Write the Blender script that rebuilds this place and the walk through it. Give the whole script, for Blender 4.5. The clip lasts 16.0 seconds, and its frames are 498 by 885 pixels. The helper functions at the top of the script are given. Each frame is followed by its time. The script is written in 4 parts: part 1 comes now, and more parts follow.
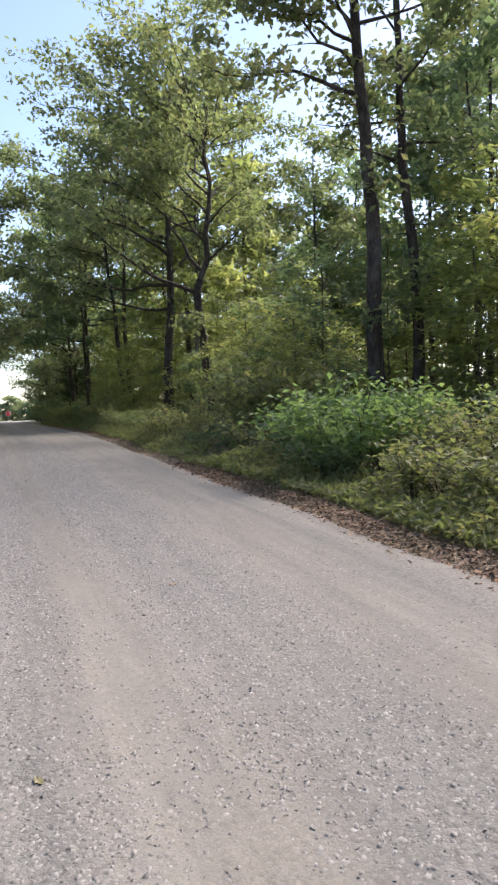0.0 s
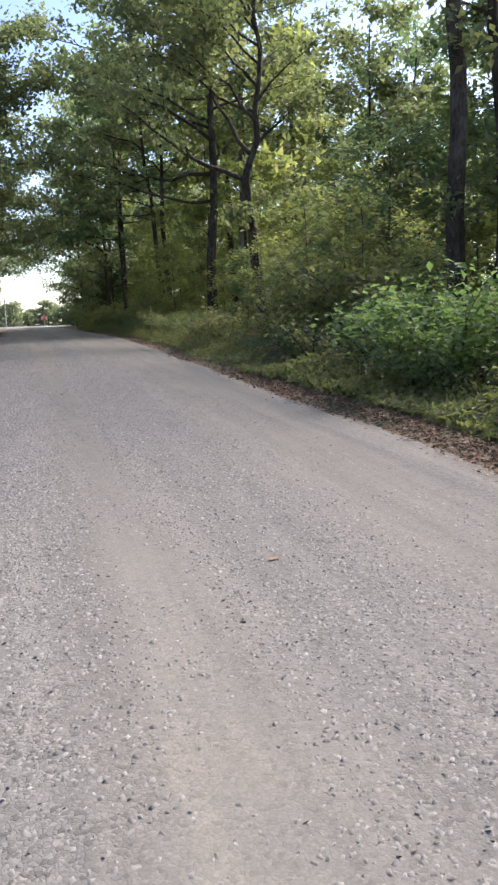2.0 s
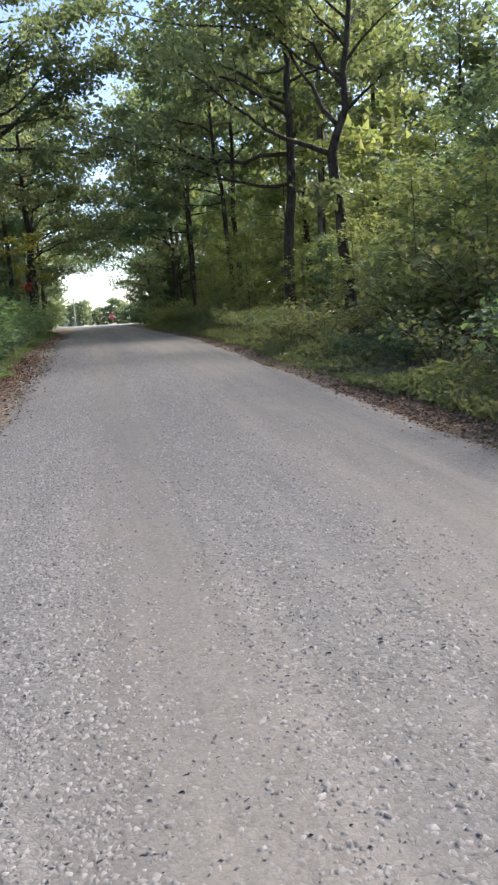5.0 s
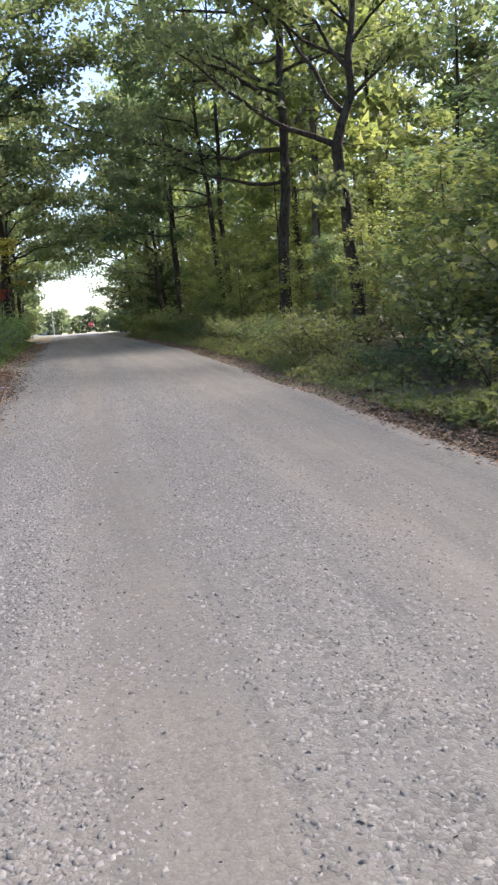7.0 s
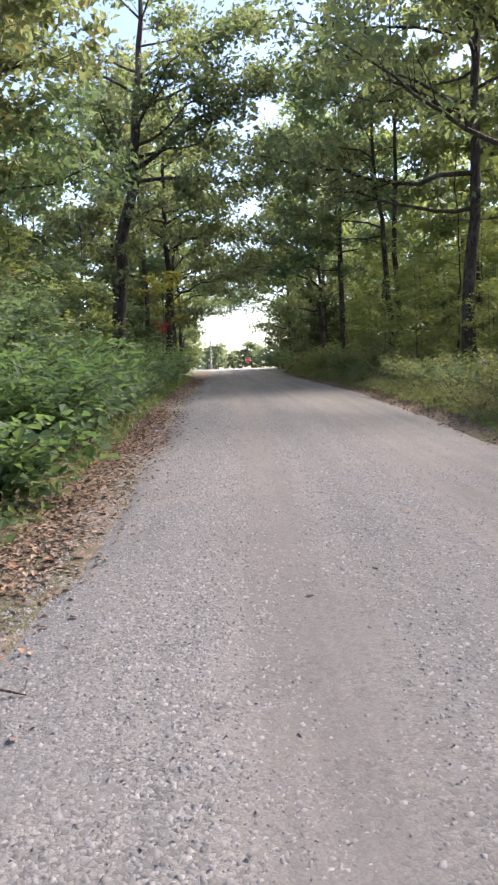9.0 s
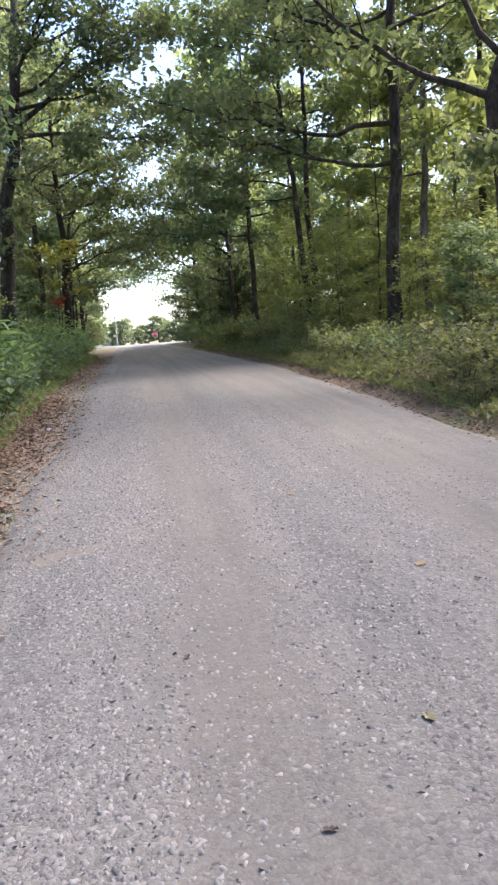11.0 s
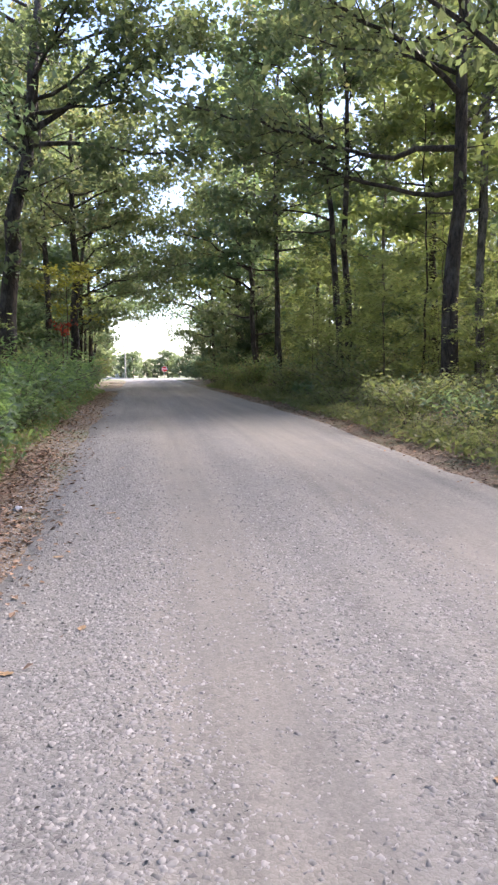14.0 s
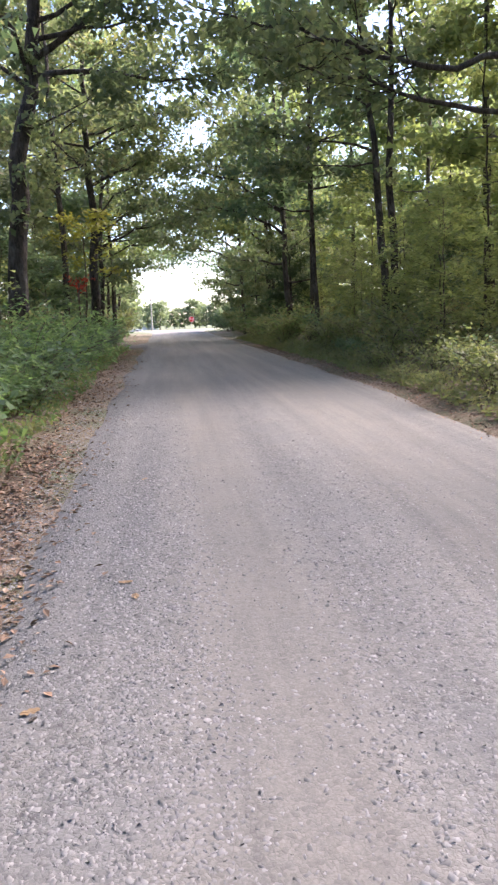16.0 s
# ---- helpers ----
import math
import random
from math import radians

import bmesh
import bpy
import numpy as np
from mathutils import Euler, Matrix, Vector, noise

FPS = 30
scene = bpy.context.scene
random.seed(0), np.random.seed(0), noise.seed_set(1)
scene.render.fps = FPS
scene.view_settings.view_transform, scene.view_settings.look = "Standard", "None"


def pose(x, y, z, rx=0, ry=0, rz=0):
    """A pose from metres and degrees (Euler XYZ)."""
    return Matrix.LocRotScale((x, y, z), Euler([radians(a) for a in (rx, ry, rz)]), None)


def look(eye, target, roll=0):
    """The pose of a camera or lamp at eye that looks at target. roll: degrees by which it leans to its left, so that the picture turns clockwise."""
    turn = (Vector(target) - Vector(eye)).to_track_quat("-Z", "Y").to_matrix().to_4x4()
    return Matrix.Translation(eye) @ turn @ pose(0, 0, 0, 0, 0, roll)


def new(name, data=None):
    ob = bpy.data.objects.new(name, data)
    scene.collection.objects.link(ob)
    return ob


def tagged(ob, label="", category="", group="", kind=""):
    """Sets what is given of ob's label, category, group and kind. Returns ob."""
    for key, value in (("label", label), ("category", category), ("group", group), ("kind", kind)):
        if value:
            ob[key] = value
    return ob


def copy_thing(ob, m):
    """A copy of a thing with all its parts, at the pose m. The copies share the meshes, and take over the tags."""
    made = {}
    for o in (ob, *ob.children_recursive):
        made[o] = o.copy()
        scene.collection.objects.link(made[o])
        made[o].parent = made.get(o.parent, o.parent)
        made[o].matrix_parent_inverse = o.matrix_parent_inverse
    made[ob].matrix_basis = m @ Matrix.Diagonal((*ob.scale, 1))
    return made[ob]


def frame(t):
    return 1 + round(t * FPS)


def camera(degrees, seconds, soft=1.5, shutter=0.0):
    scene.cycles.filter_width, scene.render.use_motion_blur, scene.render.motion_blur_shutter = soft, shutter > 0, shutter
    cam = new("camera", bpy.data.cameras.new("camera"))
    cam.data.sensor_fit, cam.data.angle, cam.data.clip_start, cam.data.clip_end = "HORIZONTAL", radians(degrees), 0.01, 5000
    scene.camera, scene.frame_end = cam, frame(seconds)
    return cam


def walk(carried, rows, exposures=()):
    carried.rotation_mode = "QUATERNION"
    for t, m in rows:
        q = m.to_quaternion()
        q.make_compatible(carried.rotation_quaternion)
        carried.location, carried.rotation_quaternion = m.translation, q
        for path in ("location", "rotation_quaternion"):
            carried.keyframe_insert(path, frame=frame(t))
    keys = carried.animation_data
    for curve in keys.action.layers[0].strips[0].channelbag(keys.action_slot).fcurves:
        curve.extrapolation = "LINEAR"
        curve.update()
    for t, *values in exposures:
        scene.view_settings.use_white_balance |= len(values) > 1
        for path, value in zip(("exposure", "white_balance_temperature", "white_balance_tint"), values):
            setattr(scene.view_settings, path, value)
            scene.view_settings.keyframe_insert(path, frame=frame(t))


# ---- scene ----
# ---------------------------------------------------------------- camera and walk
cam = camera(36.94, 16.0, soft=2.4)
WALK = [
    (0.0, -0.000, -0.062, 1.607, -19.95, -2.11, 1.77),
    (0.5, 0.037, 0.528, 1.598, -20.73, -3.24, 2.65),
    (1.0, 0.067, 1.036, 1.577, -20.30, -6.40, 2.13),
    (1.5, 0.133, 1.510, 1.580, -18.31, -9.62, 2.02),
    (2.0, 0.147, 1.989, 1.575, -17.21, -9.26, 1.81),
    (2.5, 0.242, 2.538, 1.589, -17.14, -7.56, 1.88),
    (3.0, 0.250, 3.036, 1.576, -14.93, -7.40, 1.06),
    (3.5, 0.312, 3.556, 1.571, -13.99, -9.04, 1.84),
    (4.0, 0.306, 4.031, 1.587, -11.61, -9.60, 2.80),
    (4.5, 0.371, 4.461, 1.606, -11.81, -9.68, 3.00),
    (4.7, 0.402, 4.669, 1.647, -12.00, -9.52, 3.07),
    (6.8, 0.473, 6.977, 1.752, -13.33, -9.66, 3.40),
    (7.0, 0.425, 7.212, 1.766, -13.80, -9.13, 3.60),
    (7.5, 0.344, 7.828, 1.779, -11.78, -8.02, 3.36),
    (8.0, 0.304, 8.465, 1.816, -3.58, -7.17, 0.72),
    (8.2, 0.291, 8.699, 1.818, -2.11, -5.70, 2.06),
    (10.3, 0.303, 11.030, 1.892, -2.94, -6.51, 1.41),
    (10.5, 0.302, 11.256, 1.895, -5.07, -7.60, 2.71),
    (11.0, 0.315, 11.841, 1.898, -9.23, -8.17, 3.97),
    (11.5, 0.266, 12.282, 1.899, -8.42, -7.82, 3.24),
    (12.0, 0.288, 12.869, 1.915, -9.09, -6.83, 1.98),
    (12.5, 0.239, 13.382, 1.924, -8.99, -4.84, 0.84),
    (13.0, 0.232, 13.972, 1.918, -9.35, -5.01, 0.59),
    (13.5, 0.216, 14.549, 1.934, -9.58, -5.47, 0.25),
    (14.0, 0.259, 15.086, 2.023, -8.65, -5.15, 0.53),
    (14.5, 0.317, 15.806, 2.238, -6.81, -3.56, -0.31),
    (15.0, 0.288, 16.287, 2.283, -7.24, -3.77, 0.22),
    (15.5, 0.318, 16.841, 2.302, -6.66, -8.48, 1.62),
    (16.0, 0.316, 17.403, 2.291, -6.57, -9.15, 2.15),
]
walk(cam, [(t, pose(x, y, z, 90 + pitch, roll, yaw)) for t, x, y, z, yaw, pitch, roll in WALK], [(0.0, 1.62, 6600, 20), (1.5, 1.64, 6500, 20), (4.5, 1.65, 6350, 18), (7.0, 1.9, 6500, 19), (8.0, 2.04, 6750, 22), (10.5, 2.14, 6450, 23), (13.0, 2.27, 6400, 25), (14.5, 2.36, 6400, 27), (16.0, 2.46, 6400, 28)])

# ---------------------------------------------------------------- world and sun
world = bpy.data.worlds.new("world")
scene.world = world
world.use_nodes = True
wn = world.node_tree.nodes
sky = wn.new("ShaderNodeTexSky")
sky.sky_type, sky.sun_disc = "NISHITA", False
sky.sun_elevation, sky.sun_rotation = radians(42), radians(62)
sky.air_density, sky.dust_density, sky.ozone_density = 1.0, 0.6, 1.6
world.node_tree.links.new(sky.outputs["Color"], wn["Background"].inputs["Color"])
wn["Background"].inputs["Strength"].default_value = 0.094
scene.view_settings.exposure = 0.0

sun_data = bpy.data.lights.new("sun", "SUN")
sun_data.energy, sun_data.angle, sun_data.color = 4.75, radians(38), (1.0, 0.93, 0.82)
sun = new("sun", sun_data)
sun.matrix_world = look((22, 11.7, 22.4), (0, 0, 0))


# ---------------------------------------------------------------- materials
def ramp_of(nodes, stops):
    r = nodes.new("ShaderNodeValToRGB")
    els = r.color_ramp.elements
    while len(els) < len(stops):
        els.new(0.5)
    for e, (p, c) in zip(els, stops):
        e.position, e.color = p, (*c, 1)
    return r


def noise_of(tree, scale, detail=4, rough=0.6, stretch=None, dist=0.0):
    n = tree.nodes.new("ShaderNodeTexNoise")
    n.inputs["Scale"].default_value, n.inputs["Detail"].default_value = scale, detail
    n.inputs["Roughness"].default_value, n.inputs["Distortion"].default_value = rough, dist
    c = tree.nodes.new("ShaderNodeTexCoord")
    if stretch:
        m = tree.nodes.new("ShaderNodeMapping")
        m.inputs["Scale"].default_value = stretch
        tree.links.new(c.outputs["Object"], m.inputs["Vector"])
        tree.links.new(m.outputs["Vector"], n.inputs["Vector"])
    else:
        tree.links.new(c.outputs["Object"], n.inputs["Vector"])
    return n


def mix_of(tree, fac, a, b, mode="MIX"):
    m = tree.nodes.new("ShaderNodeMix")
    m.data_type, m.blend_type = "RGBA", mode
    for sock, v in ((m.inputs[0], fac), (m.inputs[6], a), (m.inputs[7], b)):
        if hasattr(v, "is_output"):
            tree.links.new(v, sock)
        elif isinstance(v, tuple):
            sock.default_value = (*v, 1)
        else:
            sock.default_value = v
    return m.outputs[2]


def bump_of(tree, height, strength, distance):
    b = tree.nodes.new("ShaderNodeBump")
    b.inputs["Strength"].default_value, b.inputs["Distance"].default_value = strength, distance
    tree.links.new(height, b.inputs["Height"])
    return b.outputs["Normal"]


def base_mat(name, rough=0.8, metal=0.0):
    m = bpy.data.materials.new(name)
    m.use_nodes = True
    p = m.node_tree.nodes["Principled BSDF"]
    p.inputs["Roughness"].default_value, p.inputs["Metallic"].default_value = rough, metal
    return m, m.node_tree, p


def plain_mat(name, color, rough=0.6, metal=0.0, dirt=0.25, scale=6.0):
    m, t, p = base_mat(name, rough, metal)
    n = noise_of(t, scale)
    dark = tuple(c * (1 - dirt) for c in color)
    t.links.new(mix_of(t, n.outputs["Fac"], dark, color), p.inputs["Base Color"])
    return m


def bark_mat(name, dark, light):
    m, t, p = base_mat(name, 0.95)
    a = noise_of(t, 11, 6, 0.75, (1, 1, 0.28), 0.9)
    b = noise_of(t, 2.1, 5, 0.7, (1, 1, 0.5))
    r = ramp_of(t.nodes, [(0.4, dark), (0.6, light)])
    t.links.new(a.outputs["Fac"], r.inputs["Fac"])
    spots = ramp_of(t.nodes, [(0.5, (0, 0, 0)), (0.66, (0.8, 0.8, 0.8))])
    t.links.new(b.outputs["Fac"], spots.inputs["Fac"])
    lichen = mix_of(t, a.outputs["Fac"], light, tuple(min(1, c * 2.3) for c in (light[0], light[0], light[0] * 0.9)))
    t.links.new(mix_of(t, spots.outputs["Color"], r.outputs["Color"], lichen), p.inputs["Base Color"])
    t.links.new(bump_of(t, a.outputs["Fac"], 1.0, 0.07), p.inputs["Normal"])
    return m


def leaf_mat(name, stops, through_light=0.4, rough=0.55, spread=0.5):
    """Leaves: the colour goes from leaf to leaf and from plant to plant; some light passes through."""
    m, t, p = base_mat(name, rough)
    geo, info = t.nodes.new("ShaderNodeNewGeometry"), t.nodes.new("ShaderNodeObjectInfo")
    big = noise_of(t, 0.45, 3)
    add = t.nodes.new("ShaderNodeMath")
    add.operation = "MULTIPLY_ADD"
    t.links.new(geo.outputs["Random Per Island"], add.inputs[0])
    add.inputs[1].default_value = spread
    off = t.nodes.new("ShaderNodeMath")
    off.operation = "MULTIPLY_ADD"
    t.links.new(info.outputs["Random"], off.inputs[0])
    off.inputs[1].default_value = 0.25
    sub = t.nodes.new("ShaderNodeMath")
    sub.operation = "SUBTRACT"
    t.links.new(big.outputs["Fac"], sub.inputs[0])
    sub.inputs[1].default_value = 0.375
    t.links.new(sub.outputs[0], off.inputs[2])
    t.links.new(off.outputs[0], add.inputs[2])
    r = ramp_of(t.nodes, stops)
    t.links.new(add.outputs[0], r.inputs["Fac"])
    t.links.new(r.outputs["Color"], p.inputs["Base Color"])
    p.inputs["Specular IOR Level"].default_value = 0.22
    tr = t.nodes.new("ShaderNodeBsdfTranslucent")
    warm = mix_of(t, 1.0, r.outputs["Color"], (1.75, 1.85, 1.1), "MULTIPLY")
    t.links.new(warm, tr.inputs["Color"])
    mx = t.nodes.new("ShaderNodeMixShader")
    mx.inputs["Fac"].default_value = through_light
    t.links.new(p.outputs[0], mx.inputs[1])
    t.links.new(tr.outputs[0], mx.inputs[2])
    t.links.new(mx.outputs[0], t.nodes["Material Output"].inputs["Surface"])
    return m


def gravel_road_mat():
    m, t, p = base_mat("gravel_road", 0.95)
    coord = t.nodes.new("ShaderNodeTexCoord")
    sep = t.nodes.new("ShaderNodeSeparateXYZ")
    t.links.new(coord.outputs["Object"], sep.inputs[0])
    wob = noise_of(t, 0.5, 4, 0.6, (1.0, 0.16, 1))
    shift = t.nodes.new("ShaderNodeMath")
    shift.operation = "MULTIPLY_ADD"
    t.links.new(wob.outputs["Fac"], shift.inputs[0])
    shift.inputs[1].default_value = 0.9
    t.links.new(sep.outputs["X"], shift.inputs[2])
    span = t.nodes.new("ShaderNodeMapRange")
    span.inputs["From Min"].default_value, span.inputs["From Max"].default_value = -0.3, 4.7
    t.links.new(shift.outputs[0], span.inputs["Value"])
    loose, packed = (0.17, 0.168, 0.161), (0.192, 0.181, 0.162)
    tracks = ramp_of(t.nodes, [(0.0, (0.19, 0.189, 0.185)), (0.17, (0.178, 0.177, 0.172)), (0.25, packed), (0.33, packed), (0.42, loose), (0.5, loose),
                               (0.6, packed), (0.74, packed), (0.83, loose), (1.0, (0.26, 0.237, 0.203))])
    t.links.new(span.outputs["Result"], tracks.inputs["Fac"])
    patch = noise_of(t, 1.7, 5, 0.65)
    pr = ramp_of(t.nodes, [(0.35, (0.15, 0.148, 0.142)), (0.65, (0.196, 0.183, 0.162))])
    t.links.new(patch.outputs["Fac"], pr.inputs["Fac"])
    ground_col = mix_of(t, 0.38, tracks.outputs["Color"], pr.outputs["Color"])
    streak = noise_of(t, 3.2, 4, 0.65, (1.0, 0.035, 1.0))
    kr = ramp_of(t.nodes, [(0.36, (0.77, 0.775, 0.775)), (0.64, (1.03, 1.025, 1.0))])
    t.links.new(streak.outputs["Fac"], kr.inputs["Fac"])
    ground_col = mix_of(t, 1.0, ground_col, kr.outputs["Color"], "MULTIPLY")
    mask = ramp_of(t.nodes, [(0.0, (1, 1, 1)), (0.17, (1, 1, 1)), (0.25, (0.45, 0.45, 0.45)), (0.33, (0.45, 0.45, 0.45)), (0.42, (0.85, 0.85, 0.85)), (0.5, (0.85, 0.85, 0.85)),
                             (0.6, (0.45, 0.45, 0.45)), (0.74, (0.45, 0.45, 0.45)), (0.83, (0.9, 0.9, 0.9)), (1.0, (0.7, 0.7, 0.7))])
    t.links.new(span.outputs["Result"], mask.inputs["Fac"])
    loose_n = noise_of(t, 2.6, 4, 0.7)
    lr = ramp_of(t.nodes, [(0.36, (0.45, 0.45, 0.45)), (0.6, (1, 1, 1))])
    t.links.new(loose_n.outputs["Fac"], lr.inputs["Fac"])
    stony = mix_of(t, 1.0, mask.outputs["Color"], lr.outputs["Color"], "MULTIPLY")
    warp = noise_of(t, 30, 2)
    bent = t.nodes.new("ShaderNodeVectorMath")
    bent.operation = "MULTIPLY_ADD"
    t.links.new(warp.outputs["Color"], bent.inputs[0])
    bent.inputs[1].default_value = (0.034, 0.034, 0.0)
    t.links.new(coord.outputs["Object"], bent.inputs[2])
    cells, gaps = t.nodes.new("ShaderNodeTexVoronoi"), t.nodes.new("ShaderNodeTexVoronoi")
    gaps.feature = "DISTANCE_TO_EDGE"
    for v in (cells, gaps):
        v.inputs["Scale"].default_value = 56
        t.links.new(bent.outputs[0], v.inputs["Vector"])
    shade = t.nodes.new("ShaderNodeSeparateColor")
    t.links.new(cells.outputs["Color"], shade.inputs[0])
    sr = ramp_of(t.nodes, [(0.0, (0.58, 0.575, 0.57)), (0.25, (0.96, 0.96, 0.95)), (0.7, (1.2, 1.19, 1.17)), (1.0, (1.45, 1.43, 1.4))])
    t.links.new(shade.outputs[0], sr.inputs["Fac"])
    # Shade between the stones painted in: colour falls to 0.8 at cell edges.
    gap_shade = ramp_of(t.nodes, [(0.0, (0.8, 0.795, 0.79)), (0.25, (1.0, 1.0, 1.0))])
    t.links.new(gaps.outputs["Distance"], gap_shade.inputs["Fac"])
    stones = mix_of(t, 1.0, mix_of(t, 1.0, ground_col, sr.outputs["Color"], "MULTIPLY"), gap_shade.outputs["Color"], "MULTIPLY")
    fine = noise_of(t, 90, 3, 0.7)
    fr = ramp_of(t.nodes, [(0.3, (0.82, 0.82, 0.82)), (0.7, (1.15, 1.15, 1.15))])
    t.links.new(fine.outputs["Fac"], fr.inputs["Fac"])
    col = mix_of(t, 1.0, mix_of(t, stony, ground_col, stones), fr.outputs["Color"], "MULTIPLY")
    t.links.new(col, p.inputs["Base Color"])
    high = mix_of(t, 1.0, gap_shade.outputs["Color"], stony, "MULTIPLY")
    t.links.new(bump_of(t, high, 0.8, 0.009), p.inputs["Normal"])
    return m


def forest_floor_mat():
    m, t, p = base_mat("forest_floor", 0.95)
    coord = t.nodes.new("ShaderNodeTexCoord")
    a, b, c = noise_of(t, 14, 6, 0.75), noise_of(t, 0.7, 4), noise_of(t, 60, 3)
    r = ramp_of(t.nodes, [(0.3, (0.08, 0.06, 0.042)), (0.5, (0.19, 0.14, 0.095)), (0.7, (0.32, 0.24, 0.17))])
    t.links.new(a.outputs["Fac"], r.inputs["Fac"])
    moss = ramp_of(t.nodes, [(0.45, (0, 0, 0)), (0.65, (1, 1, 1))])
    t.links.new(b.outputs["Fac"], moss.inputs["Fac"])
    woods = mix_of(t, moss.outputs["Color"], r.outputs["Color"], mix_of(t, c.outputs["Fac"], (0.04, 0.055, 0.02), (0.11, 0.13, 0.05)))
    grass = mix_of(t, a.outputs["Fac"], (0.05, 0.07, 0.03), (0.11, 0.13, 0.055))
    sep = t.nodes.new("ShaderNodeSeparateXYZ")
    t.links.new(coord.outputs["Object"], sep.inputs[0])
    reach = t.nodes.new("ShaderNodeMapRange")
    reach.inputs["From Min"].default_value, reach.inputs["From Max"].default_value = 82, 92
    t.links.new(sep.outputs["Y"], reach.inputs["Value"])
    t.links.new(mix_of(t, reach.outputs["Result"], woods, grass), p.inputs["Base Color"])
    t.links.new(bump_of(t, a.outputs["Fac"], 0.8, 0.05), p.inputs["Normal"])
    return m


def island_mat(name, stops, rough=0.9):
    m, t, p = base_mat(name, rough)
    geo = t.nodes.new("ShaderNodeNewGeometry")
    r = ramp_of(t.nodes, stops)
    t.links.new(geo.outputs["Random Per Island"], r.inputs["Fac"])
    n = noise_of(t, 40, 3)
    sh = ramp_of(t.nodes, [(0.3, (0.75, 0.75, 0.75)), (0.7, (1.15, 1.15, 1.15))])
    t.links.new(n.outputs["Fac"], sh.inputs["Fac"])
    t.links.new(mix_of(t, 1.0, r.outputs["Color"], sh.outputs["Color"], "MULTIPLY"), p.inputs["Base Color"])
    return m


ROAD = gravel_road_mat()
FLOOR = forest_floor_mat()
BARK = bark_mat("oak_bark", (0.02, 0.016, 0.013), (0.078, 0.06, 0.048))
BARK_GREY = bark_mat("grey_bark", (0.06, 0.052, 0.045), (0.19, 0.165, 0.14))
TWIG = bark_mat("twig_bark", (0.05, 0.038, 0.028), (0.14, 0.11, 0.08))
OAK = leaf_mat("oak_leaves", [(0.0, (0.074, 0.105, 0.067)), (0.4, (0.12, 0.15, 0.092)), (0.75, (0.182, 0.198, 0.12)), (1.0, (0.275, 0.225, 0.14))], 0.44)
DEEP = leaf_mat("deep_leaves", [(0.0, (0.074, 0.115, 0.078)), (0.5, (0.12, 0.17, 0.112)), (1.0, (0.185, 0.225, 0.14))], 0.47)
UNDER = leaf_mat("understory_leaves", [(0.0, (0.122, 0.158, 0.078)), (0.45, (0.185, 0.217, 0.105)), (0.8, (0.26, 0.27, 0.13)), (1.0, (0.33, 0.265, 0.155))], 0.54)
FRESH = leaf_mat("fresh_leaves", [(0.0, (0.075, 0.13, 0.062)), (0.5, (0.13, 0.20, 0.092)), (1.0, (0.21, 0.275, 0.13))], 0.45)
LUSH = leaf_mat("lush_leaves", [(0.0, (0.065, 0.115, 0.058)), (0.5, (0.105, 0.165, 0.082)), (1.0, (0.16, 0.22, 0.10))], 0.45)
WEED = leaf_mat("weed_leaves", [(0.0, (0.11, 0.138, 0.068)), (0.5, (0.165, 0.185, 0.092)), (0.85, (0.24, 0.215, 0.12)), (1.0, (0.30, 0.205, 0.135))], 0.42)
CEDAR = leaf_mat("cedar_leaves", [(0.0, (0.04, 0.062, 0.035)), (1.0, (0.085, 0.12, 0.062))], 0.2)
RED_LEAF = leaf_mat("red_leaves", [(0.0, (0.18, 0.03, 0.022)), (1.0, (0.32, 0.06, 0.045))], 0.4, spread=0.9)
YELLOW_LEAF = leaf_mat("yellow_leaves", [(0.0, (0.13, 0.15, 0.04)), (1.0, (0.25, 0.23, 0.06))], 0.4, spread=0.8)
# Distance haze put into the colour: greyer, paler leaves for the far trees.
FAR_HAZED_LEAF = leaf_mat("far_hazed_leaves", [(0.0, (0.12, 0.15, 0.105)), (1.0, (0.20, 0.235, 0.17))], 0.45)
LITTER = island_mat("leaf_litter", [(0.0, (0.11, 0.068, 0.042)), (0.4, (0.20, 0.13, 0.085)), (0.75, (0.28, 0.19, 0.13)), (0.92, (0.37, 0.265, 0.185)), (1.0, (0.38, 0.19, 0.09))])
STONE = island_mat("gravel_stone", [(0.0, (0.135, 0.132, 0.126)), (0.25, (0.175, 0.171, 0.162)), (0.75, (0.225, 0.218, 0.205)), (1.0, (0.275, 0.268, 0.25))])


# ---------------------------------------------------------------- shape of the land
SLOPE = 0.0384
ROAD_L, ROAD_R = -0.62, 4.02


def land(y):
    """Height of the road's bed: a gentle climb, a level stretch, a low crest and a lower plain."""
    y = max(y, -30.0)
    if y < 20:
        return SLOPE * y
    if y < 38:
        u = y - 20
        return SLOPE * (20 + u - u * u / 36) + 0.0083 * u * u / 36
    top = SLOPE * 29 + 0.0747
    if y < 105:
        return top + 0.0083 * (y - 38)
    top += 0.556
    if y < 130:
        u = (y - 105) / 25
        return top - 0.66 * u * u * (3 - 2 * u)
    return top - 0.66


